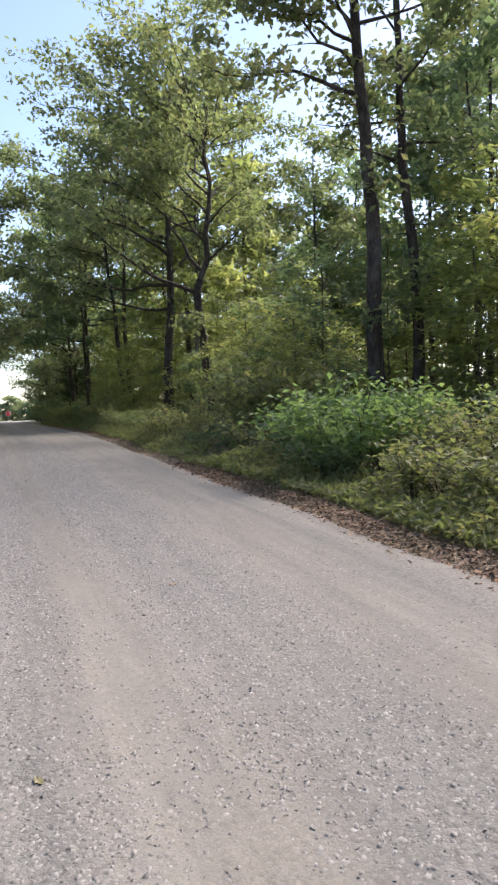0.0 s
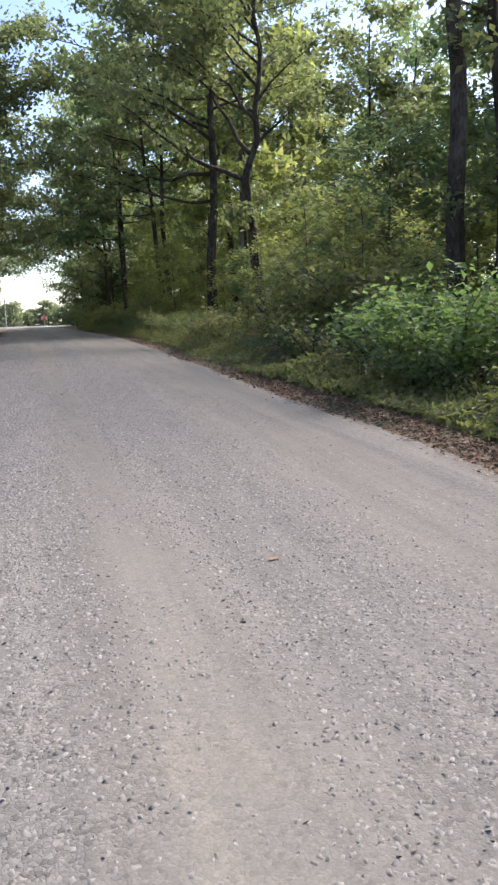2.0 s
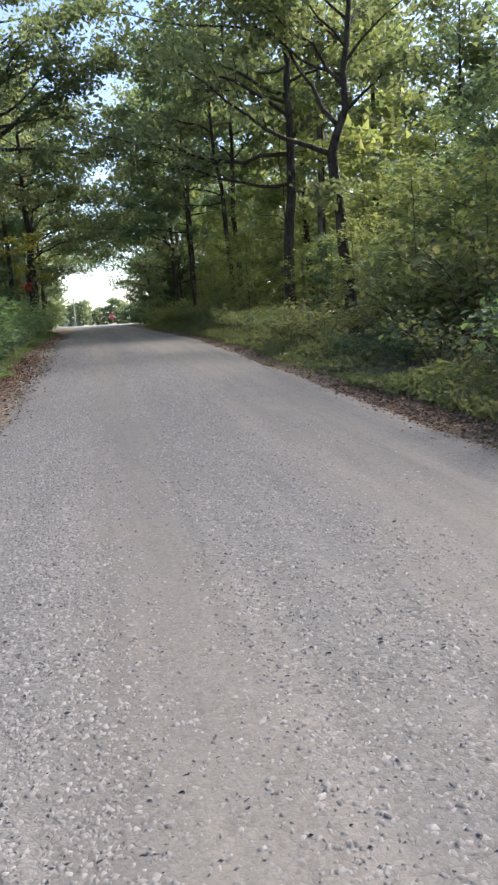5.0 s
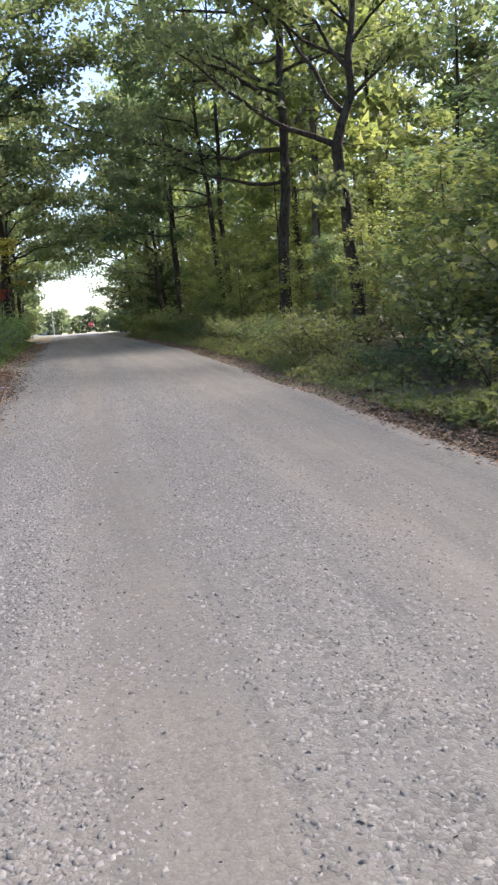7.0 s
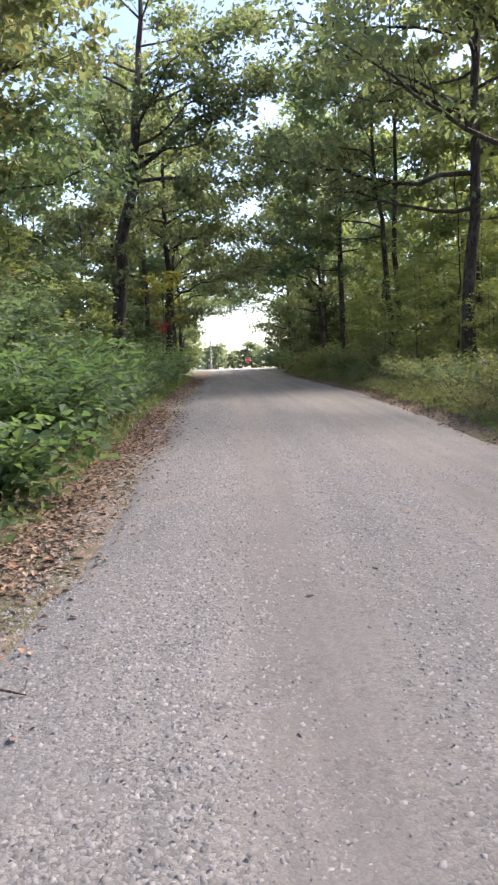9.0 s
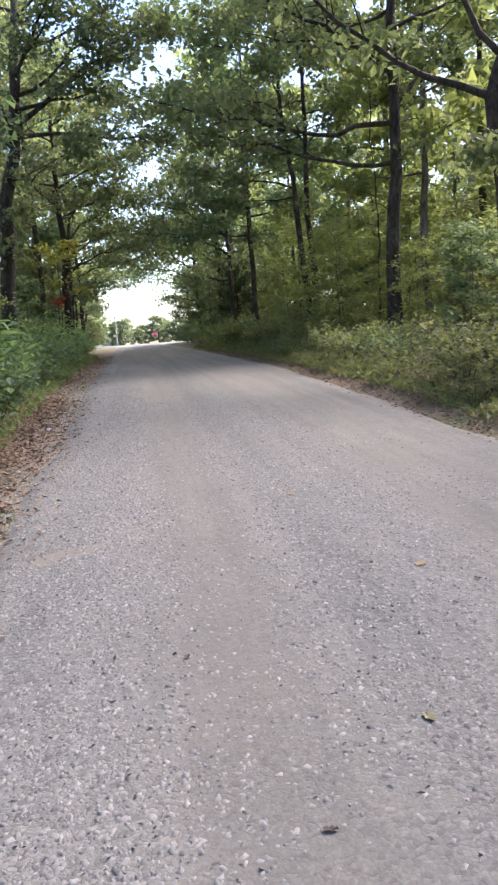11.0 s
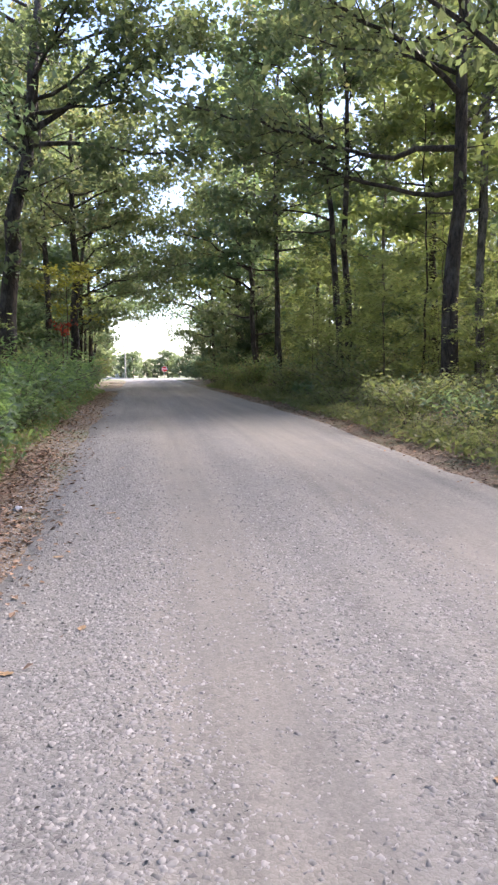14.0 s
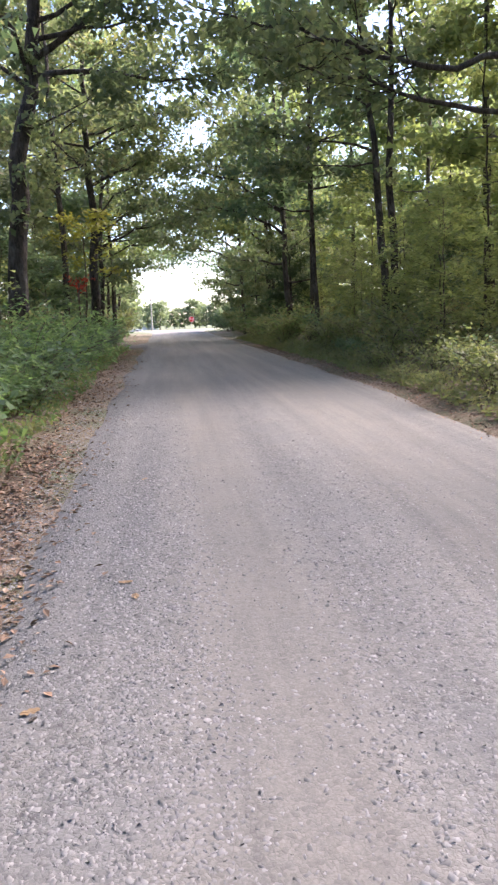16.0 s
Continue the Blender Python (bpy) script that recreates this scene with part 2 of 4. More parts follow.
def road_edges(y):
    """The ragged edges of the gravel."""
    a = noise.noise(Vector((3.1, y * 0.35, 0))) * 0.16 + noise.noise(Vector((9.1, y * 1.7, 0))) * 0.07
    b = noise.noise(Vector((5.7, y * 0.35, 4))) * 0.16 + noise.noise(Vector((1.3, y * 1.9, 7))) * 0.07
    wide = 0.9 * min(1, max(0, (y - 88) / 14)) ** 2 * 3
    return ROAD_L + a - wide - 0.34 * math.exp(-((y - 10.5) / 4.5) ** 2), ROAD_R + b + 0.006 * max(0, y - 20) + wide


def soil(x, y):
    """Height of the ground beside and under the road."""
    z = land(y)
    off = max(ROAD_L - x, x - ROAD_R, 0.0)
    if off <= 0:
        return z - 0.05
    k = min(1.0, off / 3.0)
    flat = 1.0 - min(1, max(0, (y - 82) / 15))
    z += -0.05 * (1 - min(1, off / 0.3)) + 0.12 * k * noise.noise(Vector((x * 0.35, y * 0.35, 2.0))) * flat
    z += 0.02 * noise.noise(Vector((x * 2.1, y * 2.1, 5.0))) * min(1, off) * flat
    if x > ROAD_R:
        z += 0.10 * k * flat
    return z


# ---------------------------------------------------------------- mesh helpers
def mesh_of(name, verts, faces, mat, smooth=False):
    me = bpy.data.meshes.new(name)
    me.from_pydata([tuple(v) for v in verts], [], faces)
    me.materials.append(mat)
    if smooth:
        me.polygons.foreach_set("use_smooth", [True] * len(me.polygons))
    me.update()
    return me


def tri_mesh(name, verts, tris, mat, smooth=False):
    """A quick mesh from arrays of corners and triangles."""
    me = bpy.data.meshes.new(name)
    nv, nf = len(verts), len(tris)
    me.vertices.add(nv)
    me.vertices.foreach_set("co", np.ascontiguousarray(verts, dtype=np.float32).ravel())
    me.loops.add(nf * 3)
    me.loops.foreach_set("vertex_index", np.ascontiguousarray(tris, dtype=np.int32).ravel())
    me.polygons.add(nf)
    me.polygons.foreach_set("loop_start", np.arange(0, nf * 3, 3, dtype=np.int32))
    me.polygons.foreach_set("loop_total", np.full(nf, 3, dtype=np.int32))
    me.polygons.foreach_set("use_smooth", np.full(nf, smooth, dtype=bool))
    me.materials.append(mat)
    me.update()
    me.validate()
    return me


def child(name, me, parent, label=""):
    ob = new(name, me)
    ob.parent = parent
    return tagged(ob, label) if label else ob


def part(name, bm, mat, parent, label="", smooth=False):
    me = bpy.data.meshes.new(name)
    bm.to_mesh(me)
    bm.free()
    me.materials.append(mat)
    if smooth:
        me.polygons.foreach_set("use_smooth", [True] * len(me.polygons))
    return child(name, me, parent, label)


def box_bm(sx, sy, sz, at=(0, 0, 0), bevel=0.0):
    bm = bmesh.new()
    bmesh.ops.create_cube(bm, size=1, matrix=Matrix.Translation(at) @ Matrix.Diagonal((sx, sy, sz, 1)))
    if bevel:
        bmesh.ops.bevel(bm, geom=bm.edges[:], offset=bevel, segments=2, affect="EDGES")
    return bm


class Tubes:
    """Gathers tapered round branches into one mesh."""

    def __init__(self):
        self.v, self.f = [], []

    def add(self, pts, radii, sides=6):
        pts = [Vector(p) for p in pts]
        start = len(self.v)
        for i, p in enumerate(pts):
            d = (pts[min(i + 1, len(pts) - 1)] - pts[max(i - 1, 0)]).normalized()
            u = d.cross(Vector((0.31, 0.95, 0.02)))
            if u.length < 0.05:
                u = d.cross(Vector((1, 0, 0)))
            u.normalize()
            w = d.cross(u)
            for k in range(sides):
                a = 2 * math.pi * k / sides
                rough = 1 + 0.13 * noise.noise(Vector((p.x * 1.7 + k * 2.3, p.y * 1.7, p.z * 1.3)))
                self.v.append(p + (u * math.cos(a) + w * math.sin(a)) * (radii[i] * rough))
        for i in range(len(pts) - 1):
            for k in range(sides):
                a, b = start + i * sides + k, start + i * sides + (k + 1) % sides
                self.f.append((a, b, b + sides, a + sides))
        self.f.append(tuple(range(start + (len(pts) - 1) * sides, start + len(pts) * sides)))

    def mesh(self, name, mat):
        return mesh_of(name, self.v, self.f, mat, True)


def leaves(rng, centres, spread, size, aspect=0.55, flat=0.5, fold=0.25, droop=0.0, single=False):
    """Folded leaf blades round the given centres: corners and triangles. flat: how level the blades lie (0 to 1)."""
    n = len(centres)
    pos = centres + rng.normal(0, 1, (n, 3)) * spread
    az = rng.uniform(0, 2 * np.pi, n)
    tilt = rng.normal(0, 1, n) * (1.15 - flat) - droop
    along = np.stack([np.cos(az) * np.cos(tilt), np.sin(az) * np.cos(tilt), np.sin(tilt)], 1)
    roll = rng.normal(0, 1, n) * (1.2 - flat)
    side0 = np.stack([-np.sin(az), np.cos(az), np.zeros(n)], 1)
    up0 = np.cross(along, side0)
    side = side0 * np.cos(roll)[:, None] + up0 * np.sin(roll)[:, None]
    up = np.cross(along, side)
    ln = (size * rng.uniform(0.6, 1.3, n))[:, None]
    wd = ln * aspect * 0.5
    if single:
        v = np.stack([pos - along * ln * 0.45 + side * wd * 1.1, pos + along * ln * 0.5, pos - along * ln * 0.45 - side * wd * 1.1], 1)
        return v.reshape(-1, 3), np.arange(n * 3).reshape(-1, 3)
    v = np.empty((n, 4, 3))
    v[:, 0] = pos - along * ln * 0.5
    v[:, 1] = pos + side * wd + up * wd * fold - along * ln * 0.06
    v[:, 2] = pos + along * ln * 0.5 - up * ln * 0.08
    v[:, 3] = pos - side * wd + up * wd * fold - along * ln * 0.06
    base = np.arange(n)[:, None] * 4
    tris = np.concatenate([base + np.array([[0, 2, 1]]), base + np.array([[0, 3, 2]])], 1).reshape(-1, 3)
    return v.reshape(-1, 3), tris


def curve_path(rng, start, az, length, rise0, rise1, steps, wander=0.12):
    """A limb's line: it leaves at one rise and ends at another, with small kinks."""
    p, out = Vector(start), [Vector(start)]
    for i in range(steps):
        k = (i + 0.5) / steps
        e = radians(rise0 + (rise1 - rise0) * k) + rng.normal(0, wander)
        a = radians(az) + rng.normal(0, wander) * (0.5 + k)
        p = p + Vector((math.cos(a) * math.cos(e), math.sin(a) * math.cos(e), math.sin(e))) * (length / steps)
        out.append(p.copy())
    return out


def grow_limb(rng, tubes, tips, start, az, length, rise0, rise1, r0, twigs=1.0, bare=0.3, wander=0.12):
    """One limb with its side branches and twigs; the places for leaves go into tips."""
    steps = max(4, int(length * 1.6))
    path = curve_path(rng, start, az, length, rise0, rise1, steps, wander)
    radii = [max(0.008, r0 * (1 - 0.85 * (i / steps) ** 0.8)) for i in range(steps + 1)]
    tubes.add(path, radii, 6 if r0 > 0.04 else 4)
    n = max(3, int(length * 2.2 * twigs))
    for j in range(n):
        k = bare + (1 - bare) * (j + rng.uniform(0, 1)) / n
        i = min(steps - 1, int(k * steps))
        at = path[i].lerp(path[i + 1], k * steps - i) if k * steps - i <= 1 else path[i + 1]
        sub = length * (0.5 - 0.28 * k) * rng.uniform(0.5, 1.1)
        a2 = az + (1 if j % 2 else -1) * rng.uniform(25, 75)
        up = (rise0 + (rise1 - rise0) * k) + rng.uniform(-30, 40)
        st = max(3, int(sub * 2))
        sp = curve_path(rng, at, a2, sub, up, up * 0.4, st, 0.2)
        rr = radii[i] * 0.45
        tubes.add(sp, [max(0.005, rr * (1 - 0.8 * q / st)) for q in range(st + 1)], 3)
        tips.extend(sp[max(1, st // 3):])
    tips.extend(path[int(steps * 0.6):])


def make_tree(name, at, height, r, label, seed, limbs=(), auto=14, lo=0.3, reach=3.6, lean=(0, 0), bark=None, foliage=None,
              per_tip=24, size=0.19, spread=0.30, group="", stop=1.0, wobble=0.10, twigs=1.0, flat=0.5, split=True, category="tree", single=False, spine=None,
              clump=0.42, sprays=0):
    """A tree: trunk, limbs and a crown of separate leaves. limbs: (height, azimuth, length, first rise, last rise, radius).
    auto: how many more limbs grow by themselves from lo * height to the top. clump: the share of twig ends that carry a tuft.
    sprays: short leafy shoots straight from the trunk."""
    rng = np.random.default_rng(seed)
    root = new(name)
    root.empty_display_size = 0.2
    z0 = soil(at[0], at[1]) - 0.05
    root.location = (at[0], at[1], z0)
    bark, foliage = bark or BARK, foliage or OAK
    steps = 18
    trunk, pts, rads, w = Tubes(), [], [], Vector((0, 0, 0))
    for i in range(steps + 1):
        k = i / steps * stop
        w += Vector((rng.normal(0, wobble), rng.normal(0, wobble), 0)) * (0.8 if i else 0)
        pts.append(Vector((lean[0] * k, lean[1] * k, height * k)) + w * (1 if i else 0))
        rads.append(max(0.02, r * (1 - 0.8 * k)))
    if spine:
        steps, pts, rads = len(spine) - 1, [Vector(p[:3]) for p in spine], [p[3] for p in spine]
    flare = [Vector((0, 0, 0)), Vector((pts[1] * 0.06)), Vector((pts[1] * 0.22))]
    trunk.add(flare + pts[1:], [r * 1.55, r * 1.25, r * 1.05] + rads[1:], 10)
    child("trunk", trunk.mesh("trunk", bark), root)

    def on_trunk(z):
        if spine:
            i = max(j for j in range(steps) if pts[j].z <= z)
            return pts[i].lerp(pts[i + 1], (z - pts[i].z) / (pts[i + 1].z - pts[i].z)), rads[i + 1]
        k = min(max(z / height / stop, 0), 1) * steps
        i = min(int(k), steps - 1)
        return pts[i].lerp(pts[i + 1], k - i), rads[min(i + 1, steps)]

    tips = []
    for z, az, ln, e0, e1, lr in limbs:
        t = Tubes()
        p, _ = on_trunk(z)
        grow_limb(rng, t, tips, p, az, ln, e0, e1, lr, twigs, 0.3, 0.2)
        child("limb", t.mesh("limb", bark), root)
    if auto:
        t = Tubes()
        az = rng.uniform(0, 360)
        for j in range(auto):
            k = (j + rng.uniform(0, 0.8)) / auto
            z = height * (lo + (0.97 - lo) * k)
            p, pr = on_trunk(z)
            az += 137.5 + rng.uniform(-25, 25)
            shape = math.sin(math.pi * (0.26 + 0.58 * k)) ** 0.8
            if split:
                t = Tubes()
            grow_limb(rng, t, tips, p, az, reach * shape * rng.uniform(0.7, 1.15), 8 + 45 * k, 4 + 25 * k, min(0.09, pr * 0.5), twigs)
            if split:
                child("limb", t.mesh("limb", bark), root)
        if not split:
            tagged(child("twig_work", t.mesh("twig_work", bark), root), kind="stuff")
    for j in range(sprays):
        z = height * rng.uniform(0.16, 0.62)
        p, pr = on_trunk(z)
        t = Tubes()
        shoot = curve_path(rng, p, rng.uniform(0, 360), rng.uniform(0.5, 1.3), rng.uniform(0, 50), -10, 4, 0.2)
        t.add(shoot, [0.02, 0.016, 0.012, 0.009, 0.006], 4)
        child("shoot", t.mesh("shoot", bark), root)
        tips.extend(shoot[2:])
    ends = np.array([tuple(p) for p in tips])
    tufts = ends[rng.uniform(0, 1, len(ends)) < clump]
    share = 1.0 if single else 0.62
    c = np.repeat(tufts, max(3, round(per_tip * share / clump)), axis=0)
    wide = spread * rng.uniform(0.7, 1.3, (len(c), 1)) * np.array([1.0, 1.0, 0.6])
    v, f = leaves(rng, c, wide, size * (1.0 if single else 1.32), aspect=0.62, flat=flat, single=single)
    child("crown", tri_mesh("crown", v, f, foliage), root)
    return tagged(root, label, category, group)


def make_shrub(name, at, height, width, label, seed, foliage, stems=8, per_tip=6, size=0.15, spread=0.13, group="", rise=(62, 8),
               category="shrub", aspect=0.65, flat=0.75):
    """A shrub: arching stems from one root and leaves along them."""
    rng = np.random.default_rng(seed)
    root = new(name)
    root.empty_display_size = 0.1
    root.location = (at[0], at[1], soil(at[0], at[1]) - 0.03)
    t, tips = Tubes(), []
    for j in range(stems):
        az = 360 * j / stems + rng.uniform(-25, 25)
        out = rng.uniform(0.15, 1.0)
        ln = math.hypot(height, width * 0.5 * out) * rng.uniform(0.75, 1.1)
        e = rise[0] + (88 - rise[0]) * (1 - out)
        start = (math.cos(radians(az)) * 0.08 * width * out, math.sin(radians(az)) * 0.08 * width * out, 0)
        grow_limb(rng, t, tips, start, az, ln, e, rise[1] + 30 * (1 - out), 0.018, 1.5, 0.15)
    tagged(child("stem_work", t.mesh("stem_work", TWIG), root), kind="stuff")
    tips = [p for p in tips if p.z > 0.05]
    c = np.repeat(np.array([tuple(p) for p in tips]), per_tip, axis=0)
    v, f = leaves(rng, c, spread, size, aspect=aspect, flat=flat)
    v[:, 2] = np.maximum(v[:, 2], 0.02)
    child("foliage", tri_mesh("foliage", v, f, foliage), root)
    return tagged(root, label, category, group)


# ---------------------------------------------------------------- ground and road
def steps_of(*spans):
    out = []
    for a, b, s in spans:
        n = max(1, round((b - a) / s))
        out += [a + (b - a) * i / n for i in range(n)]
    return out + [spans[-1][1]]


gx = steps_of((-3000, -400, 650), (-400, -60, 68), (-60, -10, 5), (-10, -1, 0.75), (-1, ROAD_L, 0.19), (ROAD_L, ROAD_R, 1.16), (ROAD_R, 4.4, 0.19), (4.4, 14, 0.8), (14, 60, 4), (60, 400, 68), (400, 3000, 650))
gy = steps_of((-3000, -200, 700), (-200, -30, 34), (-30, 132, 0.75), (132, 400, 34), (400, 4000, 600))
gv = [(x, y, soil(x, y)) for y in gy for x in gx]
nx = len(gx)
gf = [(j * nx + i, j * nx + i + 1, (j + 1) * nx + i + 1, (j + 1) * nx + i) for j in range(len(gy) - 1) for i in range(nx - 1)]
ground = new("ground", mesh_of("ground", gv, gf, FLOOR, True))
tagged(ground, "brown forest floor with moss and open grass beyond", "ground", kind="structure")

ry = steps_of((-60, 60, 0.25), (60, 120, 1))
cols = 20
rv, rf = [], []
for y in ry:
    a, b = road_edges(y)
    for i in range(cols + 1):
        k = i / cols
        crown = 0.035 * (1 - (2 * k - 1) ** 2)
        ruts = -0.012 * (math.exp(-((k - 0.3) / 0.06) ** 2) + math.exp(-((k - 0.66) / 0.07) ** 2))
        edge = -0.055 if i in (0, cols) else 0.0
        x = a + (b - a) * k
        rv.append((x, y, land(y) + crown + ruts + edge + 0.012 * noise.noise(Vector((x * 0.9, y * 0.5, 1)))))
for j in range(len(ry) - 1):
    for i in range(cols):
        q = j * (cols + 1) + i
        rf.append((q, q + 1, q + cols + 2, q + cols + 1))
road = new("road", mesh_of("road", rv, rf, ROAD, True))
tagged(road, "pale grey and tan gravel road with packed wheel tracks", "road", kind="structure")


def road_z(x, y):
    a, b = road_edges(y)
    k = (x - a) / (b - a)
    if k <= 0.02 or k >= 0.98:
        return soil(x, y)
    side = min(k, 1 - k)
    return land(y) - 0.055 * max(0.0, 1 - side * 20) + 0.035 * (1 - (2 * k - 1) ** 2) - 0.012 * (math.exp(-((k - 0.3) / 0.06) ** 2) + math.exp(-((k - 0.66) / 0.07) ** 2)) + 0.012 * noise.noise(Vector((x * 0.9, y * 0.5, 1)))


# ---------------------------------------------------------------- named trees of the wood's edge
make_tree("tree", (10.2, 17.7), 19, 0.25, "tall dark oak leaning a little, limbs reaching over the shrubs", 11,
          [(9.3, 185, 4.6, 12, -10, 0.08), (9.9, 190, 3.6, 25, 0, 0.07), (12.5, 30, 4, 35, 15, 0.07), (11.0, 178, 5.0, 30, 18, 0.06), (12.4, 200, 5.0, 30, 15, 0.06), (10.6, 225, 4.0, 30, 15, 0.05)], auto=13, lo=0.5, reach=4.4, lean=(-1.2, 0.6), wobble=0.09, per_tip=24, size=0.17, sprays=16)
make_tree("tree", (11.95, 18.6), 20, 0.19, "slim straight dark-barked tree rising behind the shrubs", 12, auto=15, lo=0.38, reach=3.2, lean=(-0.2, 0.3), wobble=0.08, per_tip=22, size=0.17, sprays=14)
make_tree("tree", (8.06, 25.7), 11.5, 0.18, "dark oak that forks into spreading crooked limbs", 13,
          [(5.0, 172, 5.2, 36, 30, 0.085), (7.1, 182, 5.0, 35, 25, 0.05), (8.5, 168, 4.6, 40, 25, 0.045), (7.8, 215, 4.4, 38, 20, 0.045), (5.75, 158, 4.6, 60, 66, 0.075), (6.1, 15, 2.8, 48, 20, 0.055), (6.8, 195, 4.2, 40, 18, 0.06), (7.4, 320, 3.0, 40, 22, 0.05), (7.9, 100, 3.2, 48, 30, 0.05),
           (8.3, 35, 3.0, 42, 15, 0.045), (8.8, 240, 3.2, 45, 25, 0.045), (9.4, 150, 2.8, 50, 30, 0.04), (10.0, 350, 2.4, 45, 25, 0.035), (3.9, 230, 1.2, 12, 10, 0.02),
           (10.2, 170, 4.6, 78, 62, 0.05), (10.0, 60, 4.4, 74, 60, 0.045), (9.6, 200, 4.8, 62, 45, 0.045), (9.2, 130, 4.6, 62, 50, 0.045),
           (9.8, 176, 5.2, 48, 36, 0.045), (10.3, 215, 4.6, 68, 40, 0.04), (10.4, 110, 4.8, 66, 42, 0.04), (9.0, 188, 5.4, 40, 30, 0.045), (10.4, 20, 3.8, 72, 50, 0.04)],
          auto=0, sprays=5, per_tip=22, size=0.165, spread=0.28,
          spine=[(0, 0, 0, 0.19), (-0.1, 0.03, 0.78, 0.17), (-0.16, 0, 1.67, 0.16), (-0.3, 0.05, 2.55, 0.15), (-0.36, 0, 3.44, 0.145), (-0.47, 0.05, 4.33, 0.14), (-0.56, 0, 5, 0.145), (-0.36, 0.08, 5.55, 0.115),
                 (-0.1, 0, 6.22, 0.1), (-0.14, 0.06, 7.1, 0.09), (0.02, 0.1, 7.99, 0.08), (0.08, 0, 8.99, 0.065), (-0.08, 0.1, 9.99, 0.05), (0.05, 0.1, 10.88, 0.035), (0, 0.1, 11.77, 0.02)])
make_tree("tree", (8.3, 33.5), 18, 0.23, "straight dark oak with long low limbs arching over the road", 14,
          [(5.4, 176, 6.6, 2, 18, 0.075), (6.5, 183, 8.2, -4, 14, 0.088), (7.0, 35, 4.0, 45, 30, 0.09), (7.8, 200, 6.5, 30, 12, 0.09), (8.6, 150, 5.5, 35, 15, 0.08), (9.8, 230, 5.0, 40, 15, 0.07), (10.6, 176, 7.0, 18, 8, 0.07), (12.0, 186, 6.8, 22, 8, 0.06), (13.2, 170, 6.0, 25, 10, 0.05)],
          auto=16, lo=0.46, reach=6.2, lean=(0.5, 0.2), wobble=0.045, per_tip=18, size=0.168, sprays=10)
make_tree("tree", (14.8, 40.6), 17, 0.20, "straight dark-barked tree in the lit wood", 15, auto=11, lo=0.58, reach=3.4, wobble=0.03)
make_tree("tree", (7.75, 42.0), 15, 0.15, "slim oak of a pair, bare below, limbs reaching over the road", 16,
          [(6.3, 178, 4.2, 5, -6, 0.05), (6.0, 185, 3.6, 8, -4, 0.04), (7.8, 190, 4.5, 25, 10, 0.05), (9.2, 176, 5.4, 22, 6, 0.05), (10.6, 186, 5.2, 26, 8, 0.045)], auto=10, lo=0.5, reach=3.6, lean=(-1.0, 0), wobble=0.06, sprays=6)
make_tree("tree", (8.25, 42.3), 16, 0.15, "slim oak of a pair with a forked top", 17,
          [(8.0, 20, 3.5, 55, 50, 0.05), (8.1, 160, 3.5, 50, 40, 0.05)], auto=10, lo=0.55, reach=3.6, wobble=0.04)
make_tree("tree", (11.2, 38.0), 16, 0.09, "thin straight dark sapling trunk in the wood", 18, auto=9, lo=0.5, reach=2.2, wobble=0.03)
make_tree("tree", (9.3, 38.0), 9, 0.045, "thin leaning sapling among the undergrowth", 19, auto=9, lo=0.35, reach=1.6, wobble=0.06, foliage=UNDER)
make_tree("tree", (6.4, 47.0), 13, 0.10, "thin dark tree with thin limbs at the road's edge", 20,
          [(5.2, 180, 3.6, 10, -5, 0.04), (6.4, 170, 3.2, 20, 0, 0.04)], auto=12, lo=0.35, reach=3.4, wobble=0.05, foliage=DEEP)
make_tree("tree", (-3.7, 39.2), 17, 0.31, "leaning dark oak with crooked limbs over the road", 21,
          [(8.0, 5, 5.6, 4, 6, 0.09), (8.4, 12, 6.8, 40, 22, 0.12), (9.4, 355, 5.2, 28, 14, 0.08), (7.6, 160, 4.0, 40, 20, 0.08), (7.9, 250, 4.0, 45, 25, 0.09), (9.0, 300, 4.5, 40, 12, 0.08), (6.5, 330, 3.0, 20, 20, 0.04), (10.8, 2, 5.6, 20, 6, 0.07), (12.0, 350, 5.2, 24, 8, 0.06), (13.2, 12, 4.8, 26, 8, 0.05)],
          auto=13, lo=0.5, reach=5.4, lean=(1.9, 0.4), wobble=0.10, per_tip=30, size=0.17, sprays=12)
make_tree("tree", (-2.4, 50.0), 14, 0.23, "dark oak leaning over the road with an arching limb", 22,
          [(6.8, 20, 4.0, 38, -2, 0.08), (7.0, 100, 4.0, 55, 35, 0.09), (8.2, 340, 4.0, 30, 8, 0.07), (7.5, 200, 3.5, 40, 25, 0.07), (8.8, 12, 4.6, 28, 8, 0.06), (10.0, 350, 4.6, 30, 8, 0.05), (11.0, 25, 4.2, 32, 10, 0.045)], auto=10, lo=0.5, reach=4.0, lean=(-0.3, 0), wobble=0.08)
make_tree("tree", (-3.3, 47.0), 14, 0.15, "dark-barked tree in the roadside thicket", 23, auto=13, lo=0.35, reach=3.6, wobble=0.06)
make_tree("tree", (-7.0, 27.5), 15, 0.18, "dark oak with spreading limbs behind the roadside brush", 24,
          [(7.0, 20, 5.0, 35, 15, 0.08), (8.0, 330, 5.0, 35, 12, 0.08), (8.6, 60, 4.6, 40, 18, 0.07), (9.4, 0, 5.6, 32, 14, 0.07), (7.6, 350, 5.2, 25, 10, 0.06), (10.4, 15, 5.2, 36, 18, 0.06)], auto=13, lo=0.4, reach=4.6, wobble=0.06, per_tip=28)

